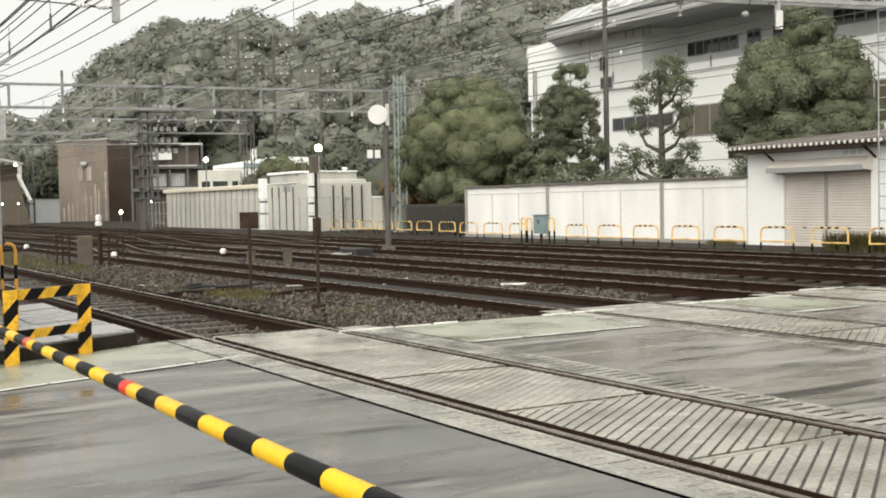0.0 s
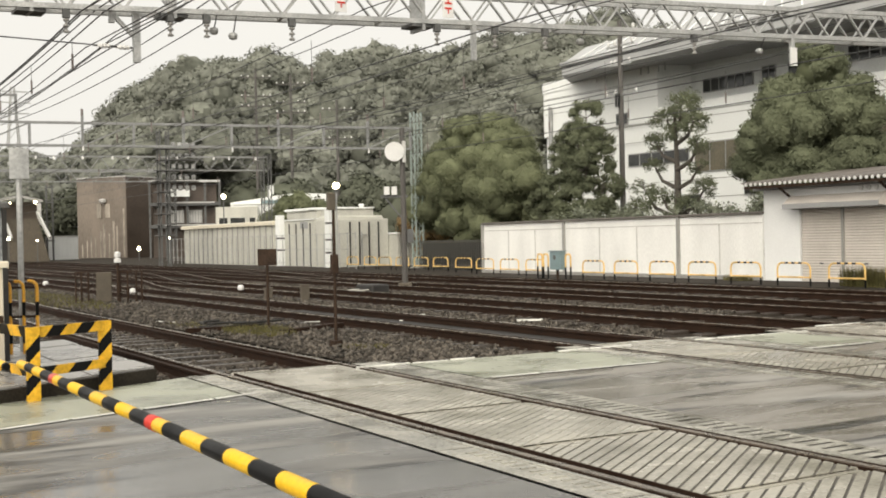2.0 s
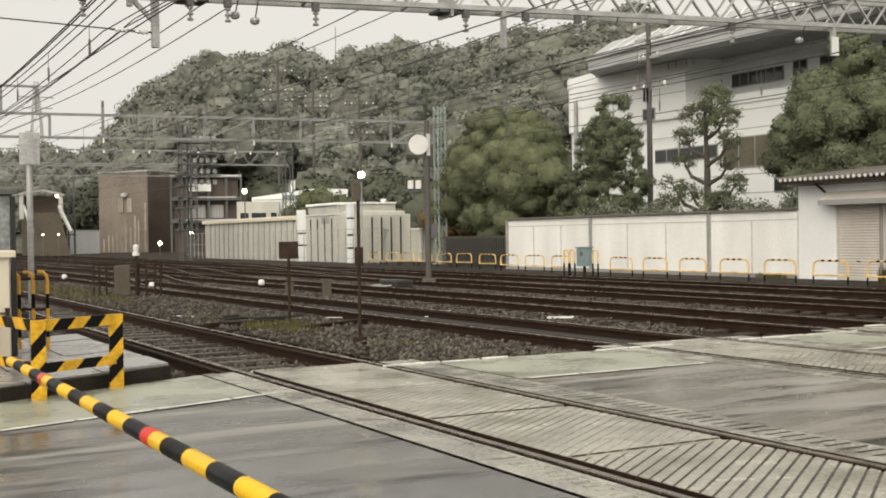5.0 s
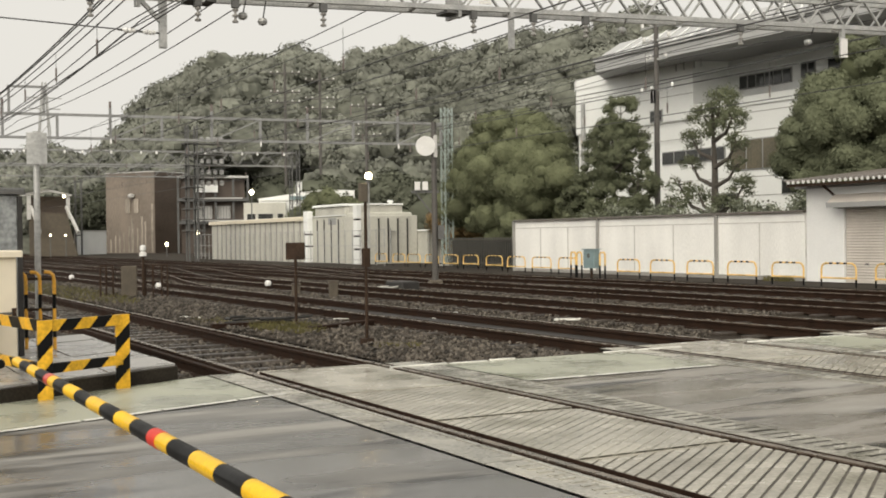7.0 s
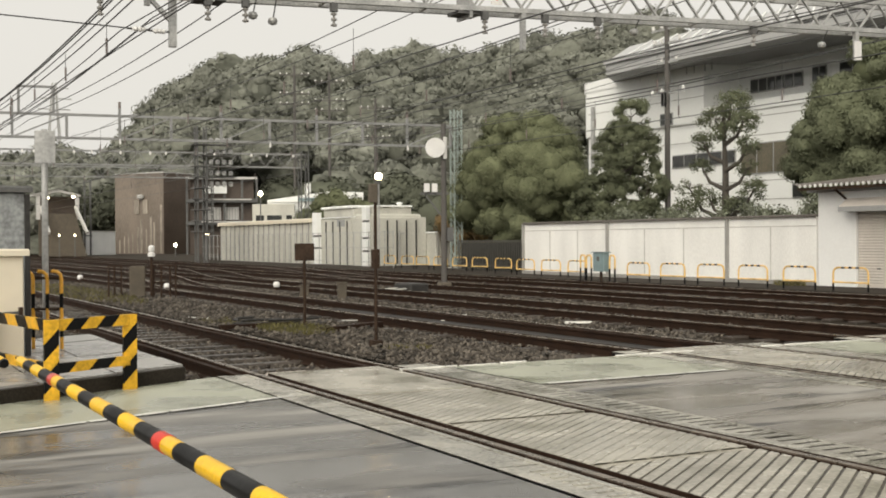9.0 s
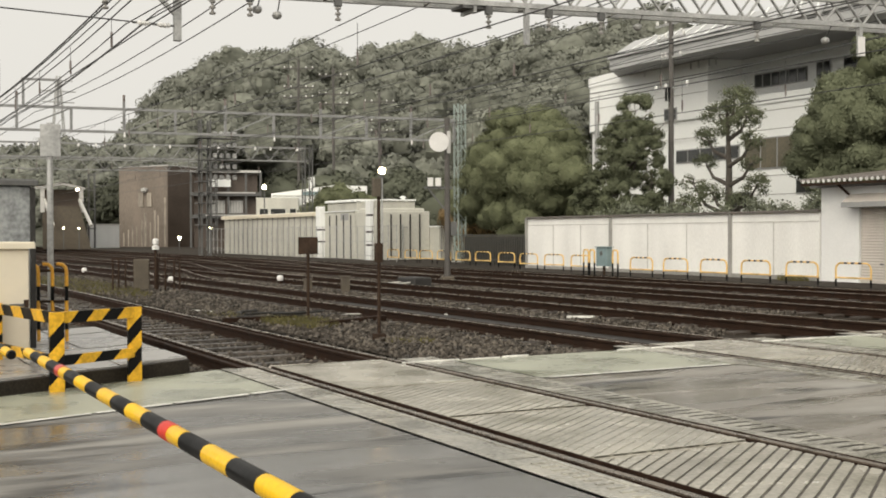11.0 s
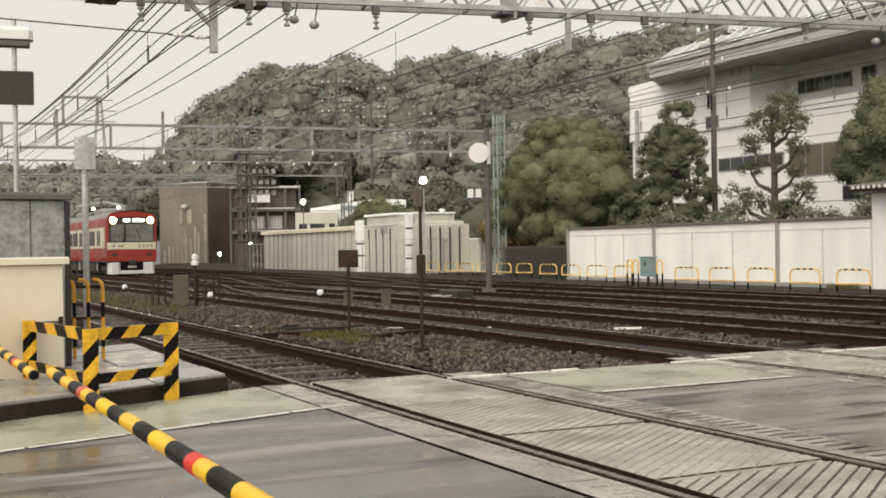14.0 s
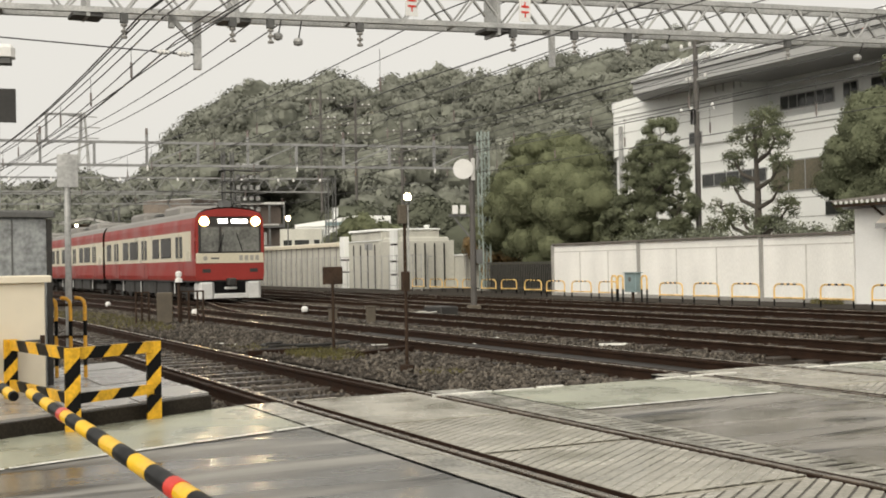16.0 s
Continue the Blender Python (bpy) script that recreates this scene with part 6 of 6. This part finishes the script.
    for x, y, r in ((9.4, 35.2, 0.11), (9.0, 46.3, 0.12), (12.6, 34.4, 0.12)):
        k = thing("point_indicator", "small white rounded point indicator by the rail", "point indicator", "point indicators", m=pose(x, y, BED, 0, 0, -18))
        part("head", Mesh().lathe([(r * 0.7, 0), (r * 0.85, 0.04), (r * 0.85, 0.12), (r * 0.5, 0.17)], (0, 0, 0.12), 12), M["porcelain"], k, smooth=True)
        part("foot", Mesh().rod((0, 0, -0.02), (0, 0, 0.14), 0.05), M["rust"], k)
    for x, y, h in ((12.3, 28.6, 0.42), (11.95, 30.4, 0.3)):
        k = thing("track_box", "small brown track-side junction box", "junction box", "track boxes", m=pose(x, y, BED, 0, 0, -20))
        part("body", Mesh().box(-0.12, 0.12, -0.1, 0.1, -0.02, h, bevel=0.02), M["tan"], k)
        part("lid", Mesh().box(-0.14, 0.14, -0.12, 0.12, h, h + 0.03), M["tan"], k)
    s = thing("point_motor", "dark point machine with pale rods beside the track", "point machine", m=pose(15.3, 30.5, BED, 0, 0, 4))
    part("case", Mesh().box(-0.3, 0.3, -0.5, 0.5, -0.02, 0.3, bevel=0.04), M["tunder"], s)
    for y in (-0.3, 0.25):
        part("rod", Mesh().bar((-0.9, y, 0.12), (0.4, y + 0.1, 0.2), 0.05, 0.03), M["line"], s)
    for i, (x, y, l, a) in enumerate(((11.0, 22.6, 0.9, 62), (11.3, 20.6, 0.5, 40), (10.6, 18.9, 1.0, 55), (6.7, 22.5, 0.8, 70), (9.0, 20.2, 0.6, 20), (12.2, 17.6, 0.5, 30), (9.6, 14.0, 0.5, 65))):
        w = thing("loose_lath", "pale wet cover strip lying on the ballast", "cover strip", "cover strips", m=pose(x, y, BED + 0.02, 0, 0, -a))
        part("strip", Mesh().box(-l / 2, l / 2, -0.05, 0.05, 0, 0.035, bevel=0.01), M["line"], w)
    c = thing("cable_heap", "dark heap of old cable and timber in the ballast", "cable heap", m=pose(7.2, 20.0, BED + 0.03))
    for i in range(7):
        a = i * 0.9
        part("cable", Mesh().tube([(math.cos(a + t) * (0.45 + 0.1 * i), math.sin(a + t) * 0.5, 0.03 + 0.05 * (i % 3)) for t in (0, 0.4, 0.8, 1.2, 1.6)], 0.025, 6), M["tunder"], c)
    part("timber", Mesh().box(-1.1, 0.2, -0.6, -0.48, -0.02, 0.09), M["rail"], c)
    t = thing("timber_baulk", "old dark timber baulk lying in the ballast", "timber", m=pose(8.0, 18.3, BED + 0.02, 0, 0, 30))
    part("baulk", Mesh().box(-0.9, 0.9, -0.08, 0.08, -0.02, 0.1, bevel=0.01), M["rail"], t)
    blades("rough_grass", 7.1, 18.5, 0.55, 1.1, 1500, 0.17, 1, label="yellow-green rough grass tufts in the ballast")
    blades("rough_grass", 6.9, 21.0, 0.6, 1.2, 500, 0.12, 2, label="yellow-green rough grass tufts in the ballast")
    blades("rough_grass", 7.3, 14.7, 0.35, 0.35, 700, 0.10, 3, label="yellow-green rough grass tufts in the ballast")
    blades("rough_grass", 6.8, 36.0, 0.9, 8.0, 2600, 0.18, 4, label="yellow-green rough grass tufts in the ballast")
    blades("tall_weeds", 24.1, 19.2, 0.7, 1.3, 2600, 0.55, 5, 0, label="tall green weeds at the foot of the mast")
    blades("wall_weeds", 24.9, 25.2, 0.25, 0.6, 350, 0.2, 6, 0, label="weeds at the foot of the shed wall")


# ---- the near corner: barriers, cabinets, slab ----
def striped_board(parent, name, a, b, width, thick, n, first=0, lean=0.06, light="wornyellow"):
    """A flat board in slanting black and yellow pieces from a to b."""
    a, b = Vector(a), Vector(b)
    d = b - a
    m = Matrix.Translation(a) @ d.to_track_quat("X", "Z").to_matrix().to_4x4()
    L, w = d.length, width / 2
    for i in range(n):
        x0, x1 = L * i / n, L * (i + 1) / n
        s = lean
        lo0, lo1 = (0 if i == 0 else x0 - s), (L if i == n - 1 else x1 - s)
        hi0, hi1 = (0 if i == 0 else x0 + s), (L if i == n - 1 else x1 + s)
        g = Mesh()
        for y in (-thick / 2, thick / 2):
            g.v += [tuple(m @ Vector(p)) for p in ((lo0, y, -w), (lo1, y, -w), (hi1, y, w), (hi0, y, w))]
        g.f = [(0, 1, 2, 3), (7, 6, 5, 4), (0, 4, 5, 1), (1, 5, 6, 2), (2, 6, 7, 3), (3, 7, 4, 0)]
        part(name, g, M[light if (i + first) % 2 == 0 else "black"], parent)


def build_near_corner():
    slab = thing("cable_trough", "wet concrete cable trough with pale lids", "cable trough", kind="structure")
    e = [(0.2, 9.99), (3.28, 11.59), (3.28, 16.6), (0.2, 16.6)]
    g = Mesh()
    g.v = [(x, y, -0.18) for x, y in e] + [(x, y, 0.12) for x, y in e]
    g.f = [(4, 5, 6, 7), (0, 1, 5, 4), (1, 2, 6, 5), (2, 3, 7, 6), (3, 0, 4, 7)]
    part("kerb", g, M["darkside"], slab, "near-black concrete side")
    for i in range(4):
        for k in range(6):
            x0, x1 = 0.25 + i * 0.76, 0.25 + (i + 1) * 0.76 - 0.015
            lo = 10.0 + 0.52 * (x0 - 0.2) + 0.07
            y0, y1 = lo + k * 0.9, lo + (k + 1) * 0.9 - 0.015
            if y1 < 16.2:
                p = Mesh()
                sh = 0.52 * (x1 - x0)
                z = 0.135 + 0.008 * ((i + k) % 2)
                p.v = [(x0, y0, 0.1), (x1, y0 + sh, 0.1), (x1, y1 + sh, 0.1), (x0, y1, 0.1), (x0, y0, z), (x1, y0 + sh, z), (x1, y1 + sh, z), (x0, y1, z)]
                p.f = [(4, 5, 6, 7), (0, 1, 5, 4), (1, 2, 6, 5), (2, 3, 7, 6), (3, 0, 4, 7)]
                part("lid", p, M["lid"], slab)
    wedge = thing("panel_wedge", "pale tan wedge at the end of a crossing panel", "wedge")
    w = Mesh()
    w.v = [(4.18, 11.72, -0.15), (4.62, 11.72, -0.15), (4.62, 12.05, -0.15), (4.18, 12.05, -0.15), (4.18, 11.72, 0.0), (4.62, 11.72, 0.0), (4.62, 12.05, -0.11), (4.18, 12.05, -0.11)]
    w.f = [(3, 2, 1, 0), (4, 5, 6, 7), (0, 1, 5, 4), (1, 2, 6, 5), (2, 3, 7, 6), (3, 0, 4, 7)]
    part("body", w, M["door"], wedge)
    # the striped rail at the road's corner
    gate = thing("corner_rail", "yellow and black striped steel corner rail", "barrier")
    R, C, B = Vector((2.62, 11.11, 0)), Vector((1.84, 10.68, 0)), Vector((1.55, 12.4, 0))
    for p, z0, f in ((R, -0.02, 0), (C, -0.02, 0), (B, 0.1, 0)):
        striped_board(gate, "post_band", (p.x, p.y, z0), (p.x, p.y, 0.70), 0.125, 0.05, 5, f, -0.07)
    for a, b, z, n, first in ((C, R, 0.65, 5, 0), (C, R, 0.27, 4, 1), (C, B, 0.65, 6, 1), (C, B, 0.27, 6, 1)):
        striped_board(gate, "rail_band", (a.x, a.y, z), (b.x, b.y, z), 0.10 if z > 0.5 else 0.088, 0.04, n, first, 0.05)
    hoop = thing("hoop_rail", "yellow and black tube hoop rail beside the sign post", "barrier", m=pose(2.42, 14.25, 0.1, 0, 0, -22))
    for x in (-0.17, -0.01, 0.15):
        for i in range(5):
            part("post", Mesh().rod((x, 0, i * 0.17), (x, 0, (i + 1) * 0.17), 0.021, sides=10), M["amber" if i % 2 == 0 else "black"], hoop)
        part("elbow", Mesh().tube([(x, 0, 0.85), (x - 0.01, 0, 0.90), (x - 0.05, 0.01, 0.935), (x - 0.11, 0.03, 0.94)], 0.021, 10), M["amber"], hoop)
    part("top_bar", Mesh().rod((-0.28, 0.03, 0.86), (0.15, 0.0, 0.86), 0.016), M["rust"], hoop)
    part("lower_bar", Mesh().rod((-0.25, 0, 0.5), (0.15, 0, 0.5), 0.016), M["rust"], hoop)
    s = thing("sign_post", "grey tube post with a pale board seen from behind", "sign", m=pose(2.45, 14.6, 0.1, 0, 0, -10))
    part("post", Mesh().rod((0, 0, 0), (0, 0, 2.62), 0.038, sides=12), M["galv"], s, smooth=True)
    part("board", Mesh().box(-0.11, 0.125, -0.06, -0.042, 2.22, 2.60, bevel=0.004), M["galv"], s)
    part("clamp", Mesh().box(-0.13, 0.13, -0.04, 0.045, 2.40, 2.43), M["galv"], s)
    cab = thing("relay_cabinet", "tall mottled galvanised relay cabinet", "cabinet", m=pose(2.08, 13.5, 0.12, 0, 0, 12))
    part("body", Mesh().box(-1.3, 0.0, 0.0, 0.8, 0, 1.80, bevel=0.02), M["cabinet"], cab)
    part("roof", Mesh().box(-1.36, 0.05, -0.07, 0.86, 1.80, 1.87, bevel=0.02), M["steel"], cab)
    part("corner_strip", Mesh().box(-0.03, 0.02, -0.03, 0.02, 0.0, 1.78), M["tunder"], cab)
    part("door_seam", Mesh().box(-0.40, -0.388, -0.012, 0, 0.0, 1.78), M["steel"], cab)
    part("knob", Mesh().rod((-0.14, -0.05, 0.9), (-0.14, 0.0, 0.9), 0.025), M["tunder"], cab)
    cr = thing("cream_cabinet", "cream painted steel control cabinet with overhanging lid", "cabinet", m=pose(1.90, 12.55, 0.12, 0, 0, 10))
    part("body", Mesh().box(-0.9, 0.0, 0.0, 0.6, 0, 1.12, bevel=0.015), M["cream"], cr)
    part("lid", Mesh().box(-0.95, 0.05, -0.05, 0.65, 1.12, 1.19, bevel=0.015), M["cream"], cr)
    la = part("latch", Mesh().box(-0.2, -0.03, -0.02, 0.0, 0.53, 0.56), M["steel"], cr)
    part("keeper", Mesh().box(-0.06, -0.02, -0.03, 0.0, 0.50, 0.60), M["rust"], la)
    # the two barrier arms, nearly tip to tip
    arm(0.88, 5.86, -1.6, 0.818, "yellow", (4, 12))
    arm(0.82, 5.98, 11.5, 0.80, "black", (3, 11))
    # warning camera and board on a pole beyond the cabinets
    cam_pole = thing("camera_pole", "slim grey pole with a white camera housing and dark board", "camera pole", m=pose(1.80, 15.6, 0.1, 0, 0, -8))
    part("pole", Mesh().rod((0, 0, 0), (0, 0, 4.1), 0.03, sides=10), M["galv"], cam_pole)
    part("housing", Mesh().box(-0.5, 0.22, -0.12, 0.14, 3.86, 4.02, bevel=0.05), M["porcelain"], cam_pole)
    part("housing_base", Mesh().box(-0.4, 0.18, -0.1, 0.1, 3.78, 3.86, bevel=0.02), M["steel"], cam_pole)
    part("board", Mesh().box(-0.5, 0.22, -0.05, 0.0, 3.07, 3.48, bevel=0.01), M["tunder"], cam_pole)


def arm(x, y0, y1, z, tip, reds):
    """A striped barrier arm of bands 0.21 m long, with short red bands after some of them."""
    t = thing("barrier_arm", "yellow and black striped crossing barrier arm with red bands", "barrier arm", "barrier arms")
    L, sgn, at, i = abs(y1 - y0), (1 if y1 > y0 else -1), 0.0, 0
    radius = lambda d: 0.024 + 0.0009 * d
    while at < L:
        step = 0.21
        if i in reds:
            part("red_band", Mesh().rod((x, y0 + sgn * at, z), (x, y0 + sgn * (at + 0.085), z), radius(at) + 0.0015, radius(at) + 0.0015, 16), M["red"], t, "red reflective band", smooth=True)
            at += 0.085
            step = 0.125
        part("band", Mesh().rod((x, y0 + sgn * at, z), (x, y0 + sgn * (at + step), z), radius(at), radius(at + step), 16), M["yellow" if i % 2 == 0 else "black"], t, smooth=True)
        at += step
        i += 1
    part("machine", Mesh().box(x - 0.17, x + 0.17, min(y1, y1 + sgn * 0.34), max(y1, y1 + sgn * 0.34), -0.02, 1.0, bevel=0.03), M["yellow"], t, "yellow barrier machine case")
    part("tip", Mesh().rod((x, y0 - sgn * 0.03, z), (x, y0, z), 0.02, 0.024, 14), M[tip], t)


# ---- the train ----
def car_shell(front):
    """Side profile (half width, height) of a car, bottom to roof crown."""
    return [(1.36, 0.86), (1.40, 1.05), (1.40, 1.62), (1.40, 2.80), (1.395, 3.1), (1.36, 3.30), (1.25, 3.48), (1.0, 3.62), (0.55, 3.70), (0.0, 3.73)]


def strip(prof, i0, i1, y0, y1, slices=1, nose=0.0):
    """The skin between two profile points, both sides, with a slightly rounded nose at y0."""
    m = Mesh()
    ring = prof[i0:i1 + 1]
    for s in (-1, 1):
        n = len(m.v)
        for w, z in ring:
            m.v += [(s * w * (1 if not nose else 0.985), y0 + nose * 0.0, z), (s * w, y0 + 0.35 if nose else y0, z), (s * w, y1, z)]
        k = len(ring)
        for i in range(k - 1):
            a = n + 3 * i
            m.f += [(a, a + 1, a + 4, a + 3), (a + 1, a + 2, a + 5, a + 4)]
    return m


def build_car(front):
    car = thing("train_car", "red and cream commuter train car with lit headlamps" if front else "red and cream commuter train car", "train car", "train cars")
    L = 17.9
    P = car_shell(front)
    part("lower_side", strip(P, 0, 2, 0, L, nose=0.3 if front else 0), M["tred"], car, "red lower body side")
    part("window_band", strip(P, 2, 3, 0.55 if front else 0, L), M["tcream"], car, "cream window band")
    if front:
        part("cab_side", strip(P, 2, 3, 0, 0.55), M["tred"], car, "red cab side")
    part("upper_side", strip(P, 3, 5, 0, L, nose=0.3 if front else 0), M["tred"], car, "red cant rail")
    part("roof", strip(P, 5, 9, 0.02, L), M["troof"], car, "grey roof")
    back = Mesh()
    back.quad(*([(w, L, z) for w, z in P] + [(-w, L, z) for w, z in P[::-1]]))
    part("end_wall", back, M["tred"], car)
    fl = Mesh().box(-1.36, 1.36, 0.05, L, 0.80, 0.865)
    part("floor", fl, M["tunder"], car)
    # windows and doors
    plan = [("c", 0.75, 0.45), ("d", 1.75, 1.3), ("w", 3.75, 1.75), ("w", 5.85, 1.2), ("d", 8.0, 1.3), ("w", 10.0, 1.75), ("w", 12.1, 1.2), ("d", 14.2, 1.3), ("w", 16.2, 1.1)]
    for s in (-1, 1):
        for kind, y, w in plan:
            x0, x1 = sorted((s * 1.385, s * 1.412))
            if kind == "c":
                if not front:
                    continue
                a, b = sorted((s * 1.405, s * 1.418))
                part("cab_door_pane", Mesh().box(a, b, y, y + w, 1.75, 2.62), M["tcream"], car, "narrow cream cab door")
            elif kind == "w":
                f = part("window", Mesh().box(x0, x1, y, y + w, 1.78, 2.62, bevel=0.0), M["tunder"], car, "dark side window")
                a, b = sorted((s * 1.405, s * 1.418))
                part("pane", Mesh().box(a, b, y + 0.05, y + w - 0.05, 1.83, 2.57), M["tglass"], f)
            else:
                d = part("door", Mesh().box(x0, x1 if s > 0 else x1, y, y + w, 1.62, 2.74), M["tcream"], car, "cream upper door leaves")
                part("door_base", Mesh().box(x0, x1, y, y + w, 0.92, 1.615), M["tred"], car, "red lower door leaves")
                for k in (0.12, w / 2 + 0.1):
                    a, b = sorted((s * 1.405, s * 1.42))
                    part("pane", Mesh().box(a, b, y + k, y + k + w / 2 - 0.22, 1.75, 2.62), M["tglass"], d)
                a, b = sorted((s * 1.405, s * 1.416))
                part("door_gap", Mesh().box(a, b, y + w / 2 - 0.015, y + w / 2 + 0.015, 0.92, 2.74), M["tunder"], car)
    # running gear
    for y in (2.4, 15.5):
        bo = part("bogie", Mesh().box(-1.05, 1.05, y - 1.4, y + 1.4, 0.30, 0.62, bevel=0.05), M["tunder"], car)
        for dy in (-1.05, 1.05):
            for s in (-1, 1):
                part("wheel", Mesh().rod((s * 0.68, y + dy, 0.43), (s * 0.80, y + dy, 0.43), 0.43, sides=20), M["tunder"], bo)
    for y0, y1 in ((4.5, 6.8), (7.2, 9.6), (10.1, 11.2), (11.6, 13.4)):
        part("equipment_box", Mesh().box(-1.28, 1.28, y0, y1, 0.28, 0.8, bevel=0.04), M["tunder"], car)
    for y in (3.6, 9.9, 13.8):
        for s in (-1, 1):
            part("step_iron", Mesh().rod((s * 1.3, y, 0.3), (s * 1.3, y, 0.86), 0.025, sides=6), M["tskirt"], car)
    for y0, y1 in ((4.2, 7.2), (11.0, 14.0)):
        part("air_conditioner", Mesh().box(-0.85, 0.85, y0, y1, 3.66, 4.0, bevel=0.12), M["troof"], car, "grey roof air conditioner")
    # folded current collector
    pg = part("pantograph", Mesh().box(-0.7, 0.7, 8.6, 9.6, 3.74, 3.84), M["steel"], car, "folded roof current collector")
    part("collector_arm", Mesh().bar((0, 8.6, 3.85), (0, 9.9, 4.4), 0.06, 0.06), M["steel"], pg)
    part("collector_arm", Mesh().bar((0, 9.9, 4.4), (0, 8.9, 4.88), 0.05, 0.05), M["steel"], pg)
    part("collector_head", Mesh().box(-0.8, 0.8, 8.8, 9.0, 4.87, 4.92), M["steel"], pg)
    if front:
        build_cab(car, P)
    return car


def build_cab(car, P):
    """The train's face, at y = 0 and looking down the negative y axis."""
    body = [(w * 0.985, z) for w, z in P if z <= 3.5] + [(0.95, 3.58), (0.5, 3.65), (0.0, 3.67)]
    face = Mesh()
    face.quad(*([(-w, 0.0, z) for w, z in body] + [(w, 0.0, z) for w, z in body[::-1]][1:]))
    part("face", face, M["tred"], car, "red cab face")
    part("belt", Mesh().box(-1.36, 1.36, -0.03, 0.02, 1.53, 1.92, bevel=0.03), M["tcream"], car, "cream belt with emblem and numerals")
    part("mask", Mesh().box(-1.26, 1.26, -0.025, 0.02, 1.92, 3.34, bevel=0.02), M["tunder"], car, "black windscreen surround")
    for x0, x1 in ((-1.16, -0.44), (-0.34, 1.18)):
        part("windscreen", Mesh().box(x0, x1, -0.045, -0.02, 1.98, 2.94, bevel=0.02), M["tscreen"], car, "reflecting windscreen pane")
    for s in (-1, 1):
        part("wiper", Mesh().bar((s * 0.5, -0.06, 1.95), (s * 0.25, -0.06, 2.7), 0.03, 0.02), M["black"], car)
        # the wide disc is added glare; the lens on it is the lamp
        h = part("headlamp", Mesh().rod((s * 1.03, -0.07, 3.16), (s * 1.03, 0.0, 3.16), 0.20, sides=20), M["headglow"], car, "headlamp with an added warm glow ring")
        part("lens", Mesh().rod((s * 1.03, -0.085, 3.16), (s * 1.03, -0.071, 3.16), 0.155, sides=20), M["head"], h)
        part("lamp_recess", Mesh().box(s * 0.95 - 0.16, s * 0.95 + 0.16, -0.02, 0.0, 1.16, 1.30), M["tunder"], car)
    part("destination_sign", Mesh().box(0.06, 0.70, -0.05, -0.026, 3.09, 3.24), M["led"], car, "lit white destination sign")
    part("type_sign", Mesh().box(-0.46, -0.10, -0.05, -0.026, 3.09, 3.24), M["led"], car, "lit white type sign")
    # unreadable numerals and emblem on the belt
    for i in range(4):
        part("numeral_bar", Mesh().box(0.36 + i * 0.22, 0.50 + i * 0.22, -0.036, -0.031, 1.62, 1.82), M["concrete"], car)
    part("emblem", Mesh().rod((-1.0, -0.036, 1.72), (-1.0, -0.031, 1.72), 0.09, sides=14), M["concrete"], car)
    part("number_bar", Mesh().box(-0.78, -0.45, -0.036, -0.031, 1.68, 1.75), M["steel"], car)
    # skirt and coupler
    for s in (-1, 1):
        a, b = sorted((s * 0.62, s * 1.26))
        part("skirt", Mesh().box(a, b, -0.02, 0.8, 0.14, 0.85, bevel=0.12), M["tskirt"], car, "pale grey skirt")
    part("skirt_bar", Mesh().box(-0.66, 0.66, -0.05, 0.3, 0.16, 0.34, bevel=0.05), M["tskirt"], car)
    part("coupler_pocket", Mesh().box(-0.62, 0.62, 0.06, 0.5, 0.34, 0.95), M["black"], car)
    cp = part("coupler", Mesh().box(-0.17, 0.17, -0.32, 0.06, 0.66, 0.94, bevel=0.05), M["tunder"], car)
    part("hose_bar", Mesh().box(-0.24, 0.22, -0.12, 0.06, 0.50, 0.60, bevel=0.02), M["tskirt"], car)
    part("brow", Mesh().box(-1.2, 1.2, -0.05, 0.1, 3.35, 3.41, bevel=0.02), M["tred"], car)
    part("antenna", Mesh().box(-0.12, 0.22, 0.5, 1.1, 3.7, 4.0), M["steel"], car)


FRONT_AT_END, SPEED, CAR = 45.2, 11.1, 18.4


def build_train():
    cars = [build_car(True), build_car(False)]
    for _ in range(2):
        cars.append(copy_thing(cars[1], Matrix()))
    return cars


def motions():
    for i, car in enumerate(CARS):
        rows = []
        for t in (0, 4, 8, 12, 13, 14, 15, 16):
            rows.append((t, pose(TRACKS[2], FRONT_AT_END + SPEED * (16 - t) + i * CAR, 0)))
        walk(car, rows)


build_ground()
build_wall()
build_shed()
build_office()
build_hill()
build_trees()
build_gantries()
build_wires()
build_far_side()
build_yard_things()
build_near_corner()
CARS = build_train()
build_road()
build_panels()
build_tracks()
build_crossovers()
build_stones()
motions()
